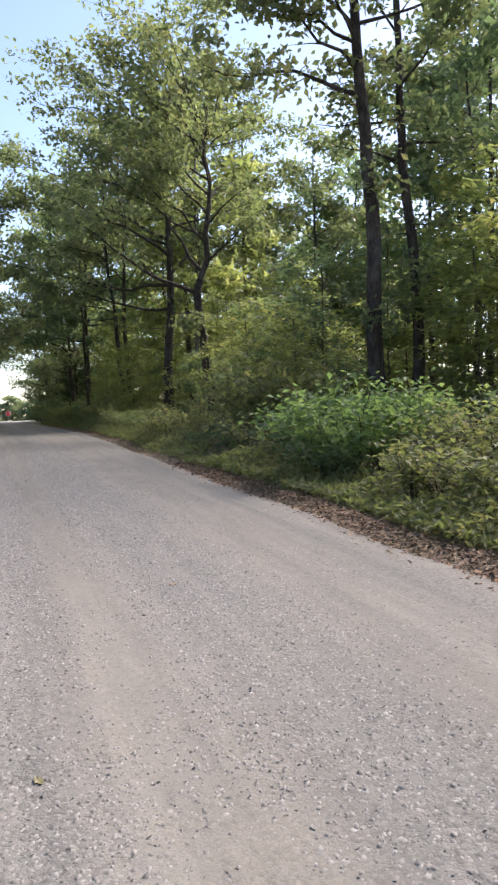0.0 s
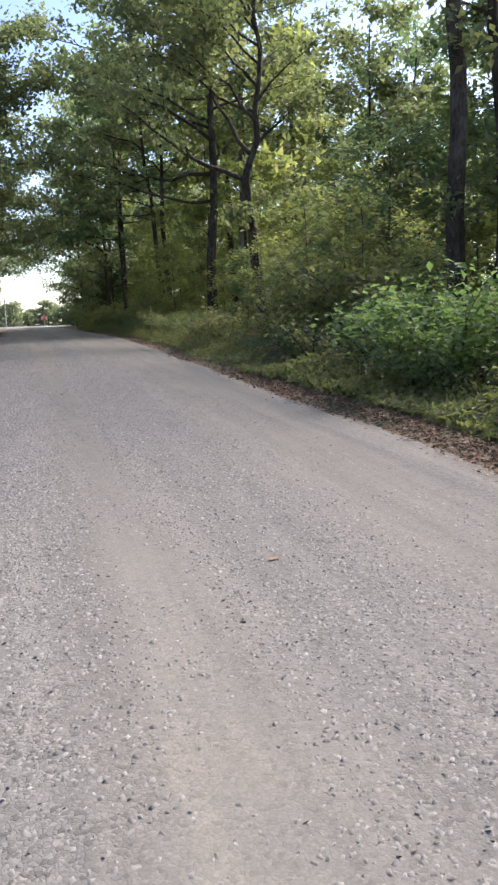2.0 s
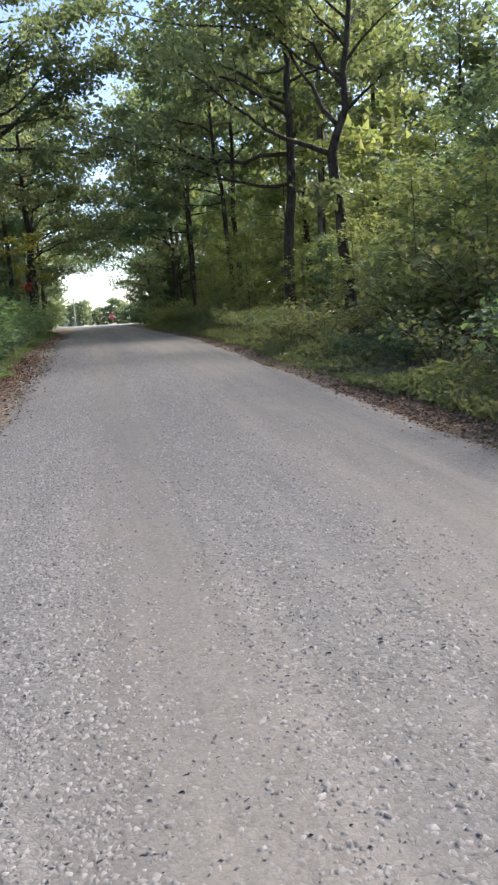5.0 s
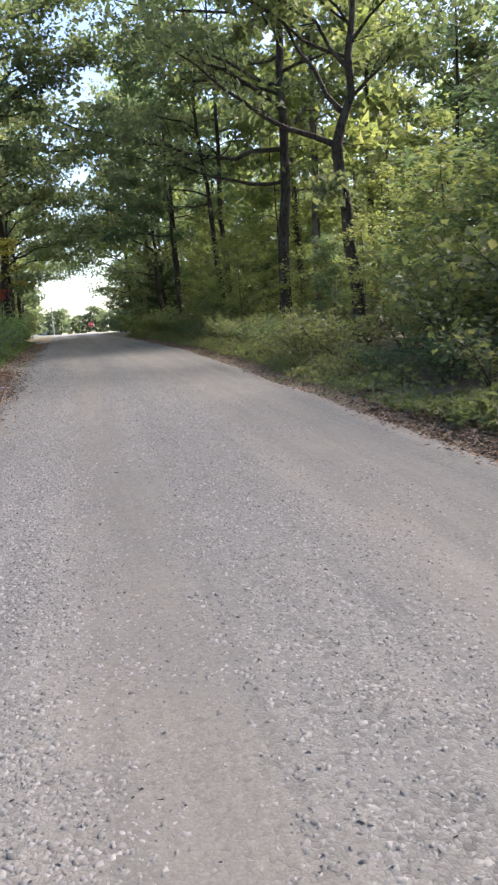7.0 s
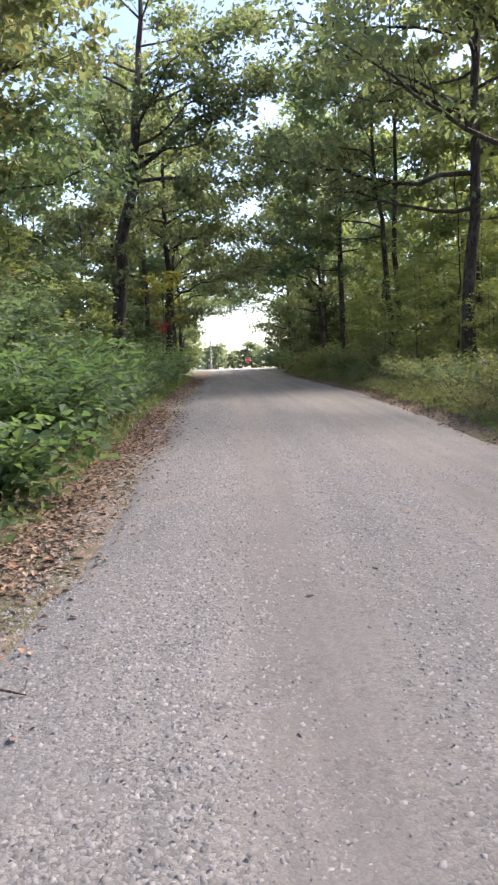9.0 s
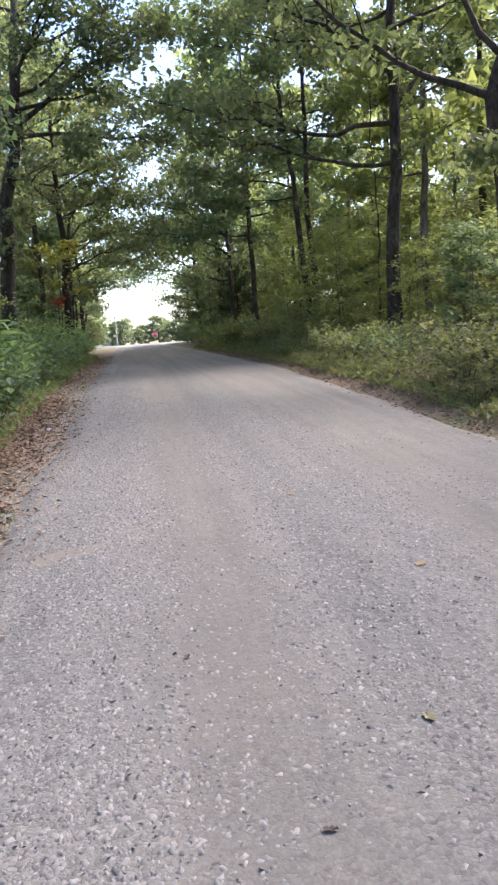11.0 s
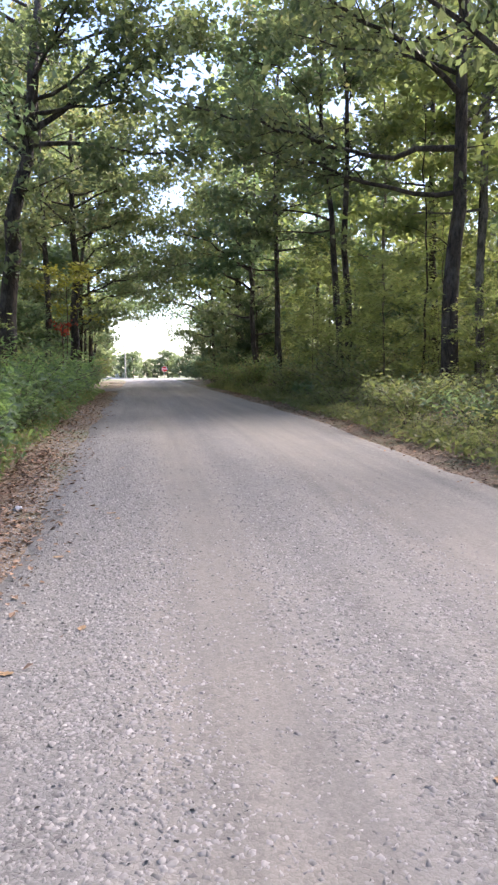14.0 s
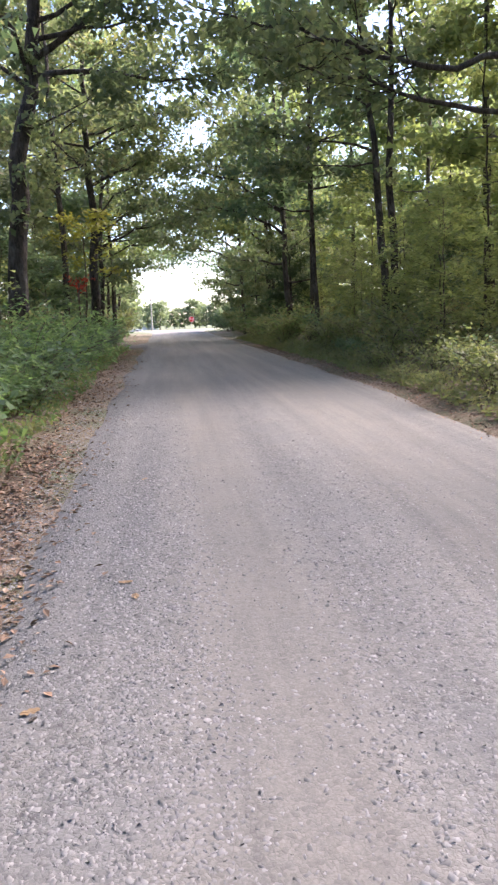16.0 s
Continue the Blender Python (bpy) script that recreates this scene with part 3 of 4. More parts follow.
# ---------------------------------------------------------------- the wood: kinds, and where they stand
def place(kind, x, y, scale, turn, sink=0.05):
    return copy_thing(kind, Matrix.Translation((x, y, soil(x, y) - sink)) @ Matrix.Rotation(turn, 4, "Z") @ Matrix.Diagonal((scale, scale, scale, 1)))


WOOD = "trees of the wood"
talls = [
    make_tree("tree", (19.0, 24.5), 17, 0.17, "tall leafy tree of the wood with dark bark", 31, auto=16, lo=0.42, reach=4.2, per_tip=12, size=0.325, spread=0.42, group=WOOD, wobble=0.06, single=True),
    make_tree("tree", (22.0, 30.2), 16, 0.15, "tall leafy tree of the wood with dark bark", 32, auto=16, lo=0.36, reach=4.0, per_tip=12, size=0.325, spread=0.42, group=WOOD, foliage=DEEP, wobble=0.06, single=True),
    make_tree("tree", (17.0, 48.0), 15, 0.13, "yellow-green tree of the wood with grey bark", 33, auto=16, lo=0.32, reach=3.8, per_tip=12, size=0.325, spread=0.42, group=WOOD, foliage=UNDER, bark=BARK_GREY, wobble=0.06, single=True),
    make_tree("tree", (22.5, 43.0), 13, 0.12, "bushy tree of the wood, leafy to the ground", 34, auto=20, lo=0.03, reach=4.2, per_tip=11, size=0.41, spread=0.45, group=WOOD, wobble=0.07, single=True),
]
EDGE = "trees arching over the road"
edges = [
    make_tree("tree", (6.2, 52.0), 13, 0.15, "leafy oak arching over the gravel road", 35, [(4.8, 175, 5.6, 28, 4, 0.07), (5.8, 195, 5.4, 30, 6, 0.07), (6.6, 160, 5.2, 35, 10, 0.06), (7.8, 185, 4.8, 45, 15, 0.06)],
              auto=13, lo=0.18, reach=3.6, per_tip=13, size=0.25, spread=0.4, group=EDGE, lean=(-0.8, 0), wobble=0.06, single=True),
    make_tree("tree", (6.8, 60.0), 12, 0.13, "leafy oak arching over the gravel road", 36, [(5.2, 185, 5.8, 25, 2, 0.07), (6.0, 165, 5.2, 32, 8, 0.06), (7.0, 200, 5.0, 38, 10, 0.06)],
              auto=14, lo=0.10, reach=3.4, per_tip=13, size=0.25, spread=0.4, group=EDGE, foliage=DEEP, lean=(-0.6, 0), wobble=0.06, single=True),
]
SAPS = "saplings of the wood"
saps = [
    make_tree("sapling", (13.2, 22.0), 6.5, 0.04, "thin sapling with light green leaves in the wood", 41, auto=18, lo=0.10, reach=2.2, per_tip=11, size=0.23, spread=0.26, split=False, category="sapling", group=SAPS, foliage=UNDER, bark=TWIG, wobble=0.05, flat=0.85, single=True),
    make_tree("sapling", (11.0, 27.0), 5.0, 0.035, "thin sapling with green leaves in the wood", 42, auto=17, lo=0.06, reach=2.0, per_tip=13, size=0.22, spread=0.25, split=False, category="sapling", group=SAPS, foliage=DEEP, bark=TWIG, wobble=0.05, flat=0.85, single=True),
    make_tree("sapling", (16.0, 36.0), 8.0, 0.05, "thin yellow-green sapling in the lit wood", 43, auto=20, lo=0.10, reach=2.4, per_tip=13, size=0.24, spread=0.30, split=False, category="sapling", group=SAPS, foliage=UNDER, bark=TWIG, wobble=0.05, flat=0.85, single=True),
]
BRUSH = "roadside shrubs"
shrubs = [
    make_shrub("shrub", (5.9, 13.2), 1.5, 1.9, "leafy green shrub on the litter beside the road", 51, DEEP, group=BRUSH, per_tip=5),
    make_shrub("shrub", (5.6, 15.5), 1.1, 1.7, "low yellow-green shrub beside the gravel road", 52, WEED, group=BRUSH, size=0.11, per_tip=5),
    make_shrub("shrub", (6.3, 18.0), 1.9, 2.0, "bushy olive-green shrub below the trees", 53, WEED, group=BRUSH, stems=10, size=0.14, per_tip=5),
    make_shrub("shrub", (5.6, 21.0), 0.9, 1.5, "low weedy shrub at the verge", 54, WEED, group=BRUSH, size=0.10, rise=(60, 15), per_tip=5),
]

rng = np.random.default_rng(7)
taken = [(10.2, 17.7), (11.95, 18.6), (7.95, 25.7), (8.3, 33.5), (14.8, 40.6), (8, 42.1), (11.2, 38), (9.3, 38), (6.4, 47), (-3.7, 39.2), (-2.4, 50), (-3.3, 47), (-7, 27.5),
         (13.5, 26.5), (18.5, 31), (17, 48), (12.5, 53), (13.2, 22), (11, 27), (16, 36)]


def scatter(kinds, n, x0, x1, y0, y1, gap, smin, smax, seed):
    """Places copies in a stretch of the plan, with a gap between neighbours."""
    r, made, tries = np.random.default_rng(seed), 0, 0
    while made < n and tries < n * 40:
        tries += 1
        x, y = r.uniform(x0, x1), r.uniform(y0, y1)
        if any((x - a) ** 2 + (y - b) ** 2 < gap * gap for a, b in taken):
            continue
        taken.append((x, y))
        place(kinds[int(r.integers(len(kinds)))], x, y, r.uniform(smin, smax), r.uniform(0, 6.28))
        made += 1


for k, (x, y, s, turn) in enumerate(((6.0, 69, 0.95, 0.2), (6.2, 80, 0.95, 0.1), (-3.2, 62, 0.95, 3.0), (-3.4, 71, 0.9, 3.4), (-3.2, 81, 0.9, 2.9), (-7.6, 30.0, 0.95, 3.2), (-2.7, 56.5, 1.0, 3.0))):
    taken.append((x, y))
    place(edges[k % 2], x, y, s, turn)
# the first tree here is out of view, added to shade the road's start
for k, (x, y, s, turn) in enumerate(((15.2, 5.0, 0.9, 1.7), (6.9, 50, 1.05, 1.0), (7.2, 58.5, 1.1, 2.2), (7.4, 66, 1.05, 4.0), (-4.7, 60, 1.1, 0.5), (-4.6, 67, 1.05, 5.1), (-5.2, 51.5, 1.0, 2.6), (-2.6, 65, 1.0, 1.4), (12.3, 50.5, 1.0, 2.0), (12.6, 44.5, 1.12, 3.0), (17.8, 26.6, 0.9, 0.6),
                                     (10.7, 36.6, 1.12, 1.1), (-7.0, 31.2, 0.85, 0.9), (15.9, 21.0, 0.82, 2.7))):
    taken.append((x, y))
    place(talls[k % 3], x, y, s, turn)
for x, y, s, turn in ((22, 32.5, 0.55, 0.4), (24.5, 37, 0.7, 1.9), (20.2, 27.2, 0.42, 3.3), (20.5, 56, 0.6, 0.2), (17.2, 51.5, 0.45, 2.2), (24, 63, 0.7, 4.0), (16.4, 45.0, 0.34, 5.0), (-6.4, 46.5, 0.6, 0.3), (-7.0, 36.5, 0.55, 1.5), (-5.4, 55.0, 0.6, 2.8), (6.6, 66.5, 0.45, 4.0), (6.3, 75.0, 0.45, 5.0), (6.4, 85.0, 0.5, 0.9), (6.6, 57.5, 0.4, 2.0), (-4.0, 77.0, 0.42, 3.4)):
    taken.append((x, y))
    place(talls[3], x, y, s, turn)
scatter(talls[:3], 9, 15, 26, 20, 60, 4.0, 0.8, 1.1, 101)
scatter(talls[:3], 6, 9, 20, 58, 88, 3.6, 0.75, 1.0, 102)
# unseen trees added behind and beside the start, to darken the road there
scatter(talls, 6, -15, -5, -14, 12, 3.6, 0.8, 1.05, 140)
scatter(talls, 5, 6.5, 15, -14, 3, 3.6, 0.8, 1.05, 141)
scatter(talls[3:], 20, 25, 42, 16, 92, 3.4, 0.8, 1.25, 103)
scatter(talls[3:], 5, 8.5, 14, 62, 90, 3.2, 0.6, 0.8, 117)
scatter(talls[3:], 4, -9, -5, 60, 88, 3.2, 0.55, 0.8, 118)
scatter(talls[3:], 3, -12, -7, 30, 52, 3.4, 0.6, 0.85, 119)
scatter(talls[:3], 7, -18, -6.0, 34, 84, 4.0, 0.8, 1.0, 104)
scatter(talls, 2, 17, 24, 6, 14, 4.0, 0.8, 1.0, 105)
scatter(talls[:3], 3, -13, -7, 18, 32, 3.5, 0.75, 1.0, 106)
scatter(talls[3:], 6, -30, -17, 36, 90, 5.0, 0.8, 1.2, 109)
scatter(talls[3:], 8, 14, 34, 84, 102, 3.4, 0.75, 1.0, 120)
scatter(saps, 13, 14, 24, 18, 58, 2.4, 0.6, 1.1, 111)
scatter(saps, 11, 8.2, 13, 24, 60, 2.0, 0.45, 0.75, 115)
scatter(saps[::2], 24, 6.6, 10.5, 15.5, 54, 1.3, 0.32, 0.55, 135)
scatter(saps[::2], 16, 12, 22, 16, 56, 1.8, 0.7, 1.1, 136)
place(saps[0], 11.9, 15.6, 0.75, 1.0)
place(saps[2], 13.2, 17.4, 0.7, 2.4)
scatter(saps, 4, 12, 16, 9, 15, 1.6, 0.6, 0.95, 116)
scatter(saps, 9, 6.3, 12, 56, 88, 2.0, 0.6, 0.95, 112)
scatter(saps, 14, -11, -3.6, 15, 50, 1.8, 0.45, 0.85, 113)
scatter(saps, 5, -8, -3.2, 60, 86, 2.2, 0.6, 0.9, 114)
taken = []
scatter(shrubs, 40, 5.05, 6.2, 13.8, 56, 0.8, 0.4, 0.8, 121)
scatter([shrubs[1], shrubs[3]], 40, 4.62, 5.2, 17, 56, 0.6, 0.3, 0.5, 137)
scatter(shrubs[1:2], 18, 4.8, 5.5, 19, 38, 0.7, 0.5, 0.75, 138)
scatter(shrubs, 26, 6.1, 7.8, 13.5, 52, 1.0, 0.75, 1.25, 127)
scatter(shrubs, 15, 7.2, 14, 9, 50, 1.8, 0.8, 1.3, 122)
scatter(shrubs, 16, 5.3, 7.6, 52, 90, 1.1, 0.8, 1.3, 123)
scatter(shrubs[:1], 16, -2.8, -1.7, 14, 50, 0.9, 0.45, 0.95, 124)
lush = [make_shrub("shrub", (-2.9, 21.5), 1.7, 2.2, "lush blue-green leafy shrub at the roadside", 55, LUSH, group="lush shrubs by the road", stems=11, per_tip=8, size=0.17, spread=0.16, aspect=0.5, flat=0.8)]
scatter(lush, 20, -3.7, -2.15, 17, 50, 1.1, 0.6, 1.05, 129)
for x, y, s, turn in ((-3.3, 17.6, 0.42, 0.2), (-3.5, 20.2, 0.5, 1.2), (-3.2, 23.4, 0.45, 2.4), (-3.7, 26.2, 0.55, 3.6)):
    place(saps[1], x, y, s, turn)
for x, y, s, turn in ((-5.0, 33.5, 0.8, 0.4), (-4.9, 43.5, 0.85, 1.9), (-3.6, 44.5, 0.7, 3.0), (-5.6, 38.0, 0.9, 4.4), (-3.4, 53.0, 0.8, 5.2)):
    place(saps[1], x, y, s, turn)
for x, y, s, turn in ((-2.05, 22.8, 0.5, 1.0), (-2.1, 26.6, 0.6, 2.2), (-2.2, 29.0, 0.55, 4.0), (-2.1, 34.0, 0.6, 5.0), (-2.3, 19.6, 0.7, 3.1), (-2.4, 25.0, 0.8, 0.3), (-2.2, 31.6, 0.7, 2.0), (-2.3, 36.6, 0.75, 4.6)):
    place(lush[0], x, y, s, turn)
scatter(shrubs, 8, -4.6, -3.0, 14, 50, 1.0, 0.9, 1.3, 128)
scatter(shrubs, 10, -5, -2.2, 61, 86, 1.4, 0.8, 1.2, 125)
scatter(shrubs, 6, -8, -4.5, 18, 50, 1.6, 1.0, 1.6, 126)

# ---------------------------------------------------------------- things at the verge
make_shrub("shrub", (6.15, 11.4), 1.75, 2.7, "broad-leaved bright green shrub beside the road", 61, FRESH, stems=14, per_tip=12, size=0.125, spread=0.15, aspect=0.75, flat=0.75)
make_shrub("shrub", (7.0, 12.0), 1.5, 2.0, "broad-leaved pale green shrub at the wood's edge", 62, FRESH, stems=11, per_tip=11, size=0.12, spread=0.15, aspect=0.7, flat=0.7)
make_shrub("shrub", (5.65, 6.9), 0.95, 2.1, "low yellow-green weedy shrub at the litter's edge", 63, WEED, stems=12, per_tip=10, size=0.095, spread=0.12)
make_shrub("shrub", (6.2, 6.0), 1.25, 2.2, "olive-green shrub with small leaves at the verge", 64, WEED, stems=12, per_tip=10, size=0.09, spread=0.14)
make_shrub("shrub", (5.45, 11.2), 0.7, 1.5, "low dark green shrub at the litter's edge", 74, DEEP, stems=10, per_tip=10, size=0.10, spread=0.12)
make_shrub("shrub", (7.4, 7.0), 1.6, 2.0, "thin olive-green shrub below the trees", 65, UNDER, stems=9, per_tip=9, size=0.09, spread=0.14)
make_shrub("shrub", (5.2, 8.2), 0.6, 1.0, "tall pale weed with narrow leaves on the litter", 66, WEED, stems=7, per_tip=6, size=0.10, spread=0.06, aspect=0.25, rise=(85, 70), category="weed")
make_tree("sapling", (10.4, 21.6), 5.3, 0.06, "dense dark green young tree behind the shrubs", 67, auto=28, lo=0.05, reach=2.5, per_tip=16, size=0.15, spread=0.26, foliage=DEEP, bark=TWIG, wobble=0.03, split=False, category="sapling", flat=0.8)
make_tree("cedar", (6.6, 54.0), 4.6, 0.09, "dark dense cedar at the road's edge", 68, auto=26, lo=0.03, reach=1.3, per_tip=40, size=0.10, spread=0.16, foliage=CEDAR, wobble=0.02, split=False)
make_tree("sumac", (-2.0, 38.6), 2.45, 0.02, "young sumac with red autumn leaves in green brush", 69, auto=6, lo=0.88, reach=0.34, per_tip=3, size=0.085, spread=0.06, foliage=RED_LEAF, bark=TWIG, wobble=0.02, split=False, category="shrub")
make_shrub("sumac", (-2.1, 31.0), 2.1, 2.2, "sumac with long feathery green leaves at the roadside", 70, FRESH, stems=9, per_tip=12, size=0.14, spread=0.16, aspect=0.3, flat=0.8)
make_shrub("sumac", (5.3, 47.5), 1.7, 1.8, "pale green sumac with feathery leaves by the road", 75, FRESH, stems=8, per_tip=10, size=0.15, spread=0.16, aspect=0.3, flat=0.8)
make_shrub("vine", (-1.9, 16.5), 0.8, 1.6, "leafy green vine tangle on the leaf litter", 76, LUSH, stems=11, per_tip=11, size=0.12, aspect=0.85, flat=0.75)
make_shrub("vine", (-2.0, 24.5), 0.8, 1.6, "broad-leaved bright green vine beside the road", 77, FRESH, stems=11, per_tip=10, size=0.13, aspect=0.85, flat=0.75)

make_tree("sapling", (-2.45, 45.0), 4.8, 0.04, "young tree with yellow-green autumn leaves by the road", 78, auto=9, lo=0.6, reach=1.5, per_tip=10, size=0.15, spread=0.2, foliage=YELLOW_LEAF, bark=TWIG, wobble=0.03, split=False, category="sapling", flat=0.8)
make_shrub("shrub", (6.7, 8.7), 1.3, 2.1, "olive-green shrub with small leaves at the verge", 79, WEED, stems=12, per_tip=10, size=0.09, spread=0.14)
make_shrub("shrub", (5.75, 8.3), 0.75, 1.7, "low yellow-green weedy shrub at the litter's edge", 80, WEED, stems=11, per_tip=10, size=0.09, spread=0.12)
make_shrub("shrub", (7.6, 8.0), 1.6, 2.2, "thin olive-green shrub below the trees", 81, UNDER, stems=10, per_tip=9, size=0.09, spread=0.14)

# ---------------------------------------------------------------- the open land beyond
FAR = "far trees beyond the field"
far_kind = make_tree("tree", (-60, 290), 13, 0.25, "far round-crowned green tree beyond the open field", 71, auto=16, lo=0.12, reach=5.0, per_tip=4, size=1.0, spread=0.8, group=FAR, foliage=FAR_HAZED_LEAF, split=False)
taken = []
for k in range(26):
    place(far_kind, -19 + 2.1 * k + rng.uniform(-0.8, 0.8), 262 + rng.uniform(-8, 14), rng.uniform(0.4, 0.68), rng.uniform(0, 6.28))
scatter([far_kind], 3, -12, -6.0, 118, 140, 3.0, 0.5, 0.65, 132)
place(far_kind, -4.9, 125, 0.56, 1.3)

WHITE = plain_mat("white_paint", (0.78, 0.78, 0.76), 0.5, dirt=0.1, scale=3)
SIGN_RED = plain_mat("sign_red", (0.62, 0.03, 0.03), 0.4, dirt=0.15)
STEEL = plain_mat("galvanised_steel", (0.42, 0.43, 0.44), 0.45, 0.6)
POLE_WOOD = bark_mat("pole_wood", (0.22, 0.19, 0.16), (0.42, 0.38, 0.33))
ROOF = plain_mat("roof_sheet", (0.62, 0.62, 0.62), 0.5, dirt=0.15)
GLASS = plain_mat("dark_window_glass", (0.03, 0.035, 0.04), 0.08, dirt=0.2)
TYRE = plain_mat("tyre_rubber", (0.025, 0.025, 0.025), 0.85)
RIM = plain_mat("wheel_rim", (0.5, 0.5, 0.52), 0.3, 0.8)
PAPER = plain_mat("white_paper", (0.75, 0.75, 0.74), 0.8, dirt=0.2, scale=20)
BLUE = plain_mat("wrapper_plastic", (0.40, 0.42, 0.46), 0.4, dirt=0.4, scale=30)


def prism_bm(outline, depth, axis="Y"):
    """An outline in x and z, drawn out along y."""
    bm = bmesh.new()
    front = [bm.verts.new((x, -depth / 2, z)) for x, z in outline]
    back = [bm.verts.new((x, depth / 2, z)) for x, z in outline]
    bm.faces.new(front)
    bm.faces.new(back[::-1])
    n = len(outline)
    for i in range(n):
        bm.faces.new((front[i], back[i], back[(i + 1) % n], front[(i + 1) % n]))
    bmesh.ops.recalc_face_normals(bm, faces=bm.faces[:])
    return bm


def cyl_bm(r0, r1, h, at=(0, 0, 0), sides=12, turn=None):
    bm = bmesh.new()
    m = Matrix.Translation(at) @ (turn or Matrix.Identity(4)) @ Matrix.Translation((0, 0, h / 2))
    bmesh.ops.create_cone(bm, cap_ends=True, segments=sides, radius1=r0, radius2=r1, depth=h, matrix=m)
    return bm


def anchor(name, x, y, turn=0.0, z=None):
    ob = new(name)
    ob.location = (x, y, soil(x, y) if z is None else z)
    ob.rotation_euler = (0, 0, radians(turn))
    return ob


# stop sign at the far junction
stop_sign = anchor("stop_sign", 4.75, 131)
octagon = [(0.45 * math.cos(radians(22.5 + 45 * i)), 2.0 + 0.45 * math.sin(radians(22.5 + 45 * i))) for i in range(8)]
inner = [(x * 0.93, 2.0 + (z - 2.0) * 0.93) for x, z in octagon]
rim_plate = prism_bm(octagon, 0.012)
part("border", rim_plate, WHITE, stop_sign)
face = prism_bm(inner, 0.012)
bmesh.ops.translate(face, vec=(0, -0.006, 0), verts=face.verts[:])
part("face", face, SIGN_RED, stop_sign)
part("post", box_bm(0.06, 0.05, 2.4, (0, 0.035, 1.18), 0.008), STEEL, stop_sign)
text_data = bpy.data.curves.new("lettering", "FONT")
text_data.body, text_data.size, text_data.align_x, text_data.align_y, text_data.extrude = "STOP", 0.34, "CENTER", "CENTER", 0.002
text_data.materials.append(WHITE)
lettering = new("lettering", text_data)
lettering.parent = stop_sign
lettering.matrix_local = pose(0, -0.016, 2.0, 90, 0, 0)
tagged(stop_sign, "red octagonal stop sign on a steel post", "road sign")

# utility pole
pole = anchor("utility_pole", -1.55, 160)
part("pole_shaft", cyl_bm(0.16, 0.11, 6.4), POLE_WOOD, pole)
part("crossarm", box_bm(1.6, 0.1, 0.12, (0, -0.12, 5.9), 0.01), POLE_WOOD, pole)
tagged(pole, "weathered pale wooden utility pole by the field", "utility pole")

# white house with its gable to the road
house = anchor("house", -3.4, 262)
part("wall", prism_bm([(-2.6, 0), (2.6, 0), (2.6, 2.2), (0, 3.2), (-2.6, 2.2)], 8), WHITE, house)
for s in (-1, 1):
    part("roof", prism_bm([(0, 3.3), (s * 2.9, 2.15), (s * 2.9, 2.03), (0, 3.18)], 8.5), ROOF, house)
door = part("door", box_bm(0.95, 0.06, 2.0, (1.2, -4.02, 1.0), 0.01), ROOF, house)
win = part("window", box_bm(1.0, 0.05, 1.0, (-1.1, -4.02, 1.5), 0.01), WHITE, house)
part("pane", box_bm(0.84, 0.03, 0.84, (-1.1, -4.045, 1.5)), GLASS, win)
tagged(house, "small white house with a low gable beyond the field", "house")


# white car standing on the cross road
def make_car(x, y, turn):
    car = anchor("car", x, y, turn)
    lower = prism_bm([(-2.15, 0.32), (-1.7, 0.25), (1.75, 0.25), (2.15, 0.38), (2.12, 0.72), (1.2, 0.86), (-1.6, 0.92), (-2.15, 0.85)], 1.74)
    bmesh.ops.bevel(lower, geom=lower.edges[:], offset=0.06, segments=2, affect="EDGES")
    part("body", lower, WHITE, car, smooth=False)
    cab = prism_bm([(-1.55, 0.88), (1.1, 0.84), (0.35, 1.42), (-1.1, 1.46)], 1.5)
    bmesh.ops.bevel(cab, geom=cab.edges[:], offset=0.05, segments=2, affect="EDGES")
    cabin = part("cabin", cab, WHITE, car)
    for s in (-1, 1):
        side = prism_bm([(-1.3, 0.96), (0.75, 0.94), (0.28, 1.33), (-1.02, 1.36)], 0.02)
        bmesh.ops.translate(side, vec=(0, s * 0.755, 0), verts=side.verts[:])
        part("side_window", side, GLASS, cabin)
        for wx in (-1.32, 1.35):
            tilt = Matrix.Rotation(radians(90), 4, "X")
            wheel = part("wheel", cyl_bm(0.32, 0.32, 0.2, (wx, s * 0.82 + 0.1, 0.32), 20, tilt), TYRE, car)
            part("rim", cyl_bm(0.2, 0.19, 0.21, (wx, s * 0.825 + 0.105, 0.32), 14, tilt), RIM, wheel)
    return tagged(car, "white car standing on the far cross road", "car")


make_car(-5.1, 140, 3)

# cross road beyond the wood
cy = steps_of((-120, 120, 4))
cv = [(x, yy, soil(0, 139) + 0.09) for x in cy for yy in (136.5, 142.5)]
cf = [(2 * i, 2 * i + 2, 2 * i + 3, 2 * i + 1) for i in range(len(cy) - 1)]
ASPHALT = plain_mat("worn_asphalt", (0.16, 0.16, 0.165), 0.9, dirt=0.3, scale=2)
tagged(new("road", mesh_of("road", cv, cf, ASPHALT)), "grey paved cross road beyond the wood", "road", kind="structure")

# link from the gravel's end to the cross road, and the lane that leaves to the west
lv = []
for i, y in enumerate(steps_of((119, 137, 2))):
    flare_out = 0.06 * max(0, y - 126) ** 1.5
    lv += [(-3.0 - flare_out, y, soil(0, y) + 0.085), (6.9 + flare_out, y, soil(0, y) + 0.085)]
lf = [(2 * i, 2 * i + 1, 2 * i + 3, 2 * i + 2) for i in range(len(lv) // 2 - 1)]
tagged(new("road", mesh_of("road", lv, lf, ROAD)), "gravel mouth of the road at the junction", "road", kind="structure")
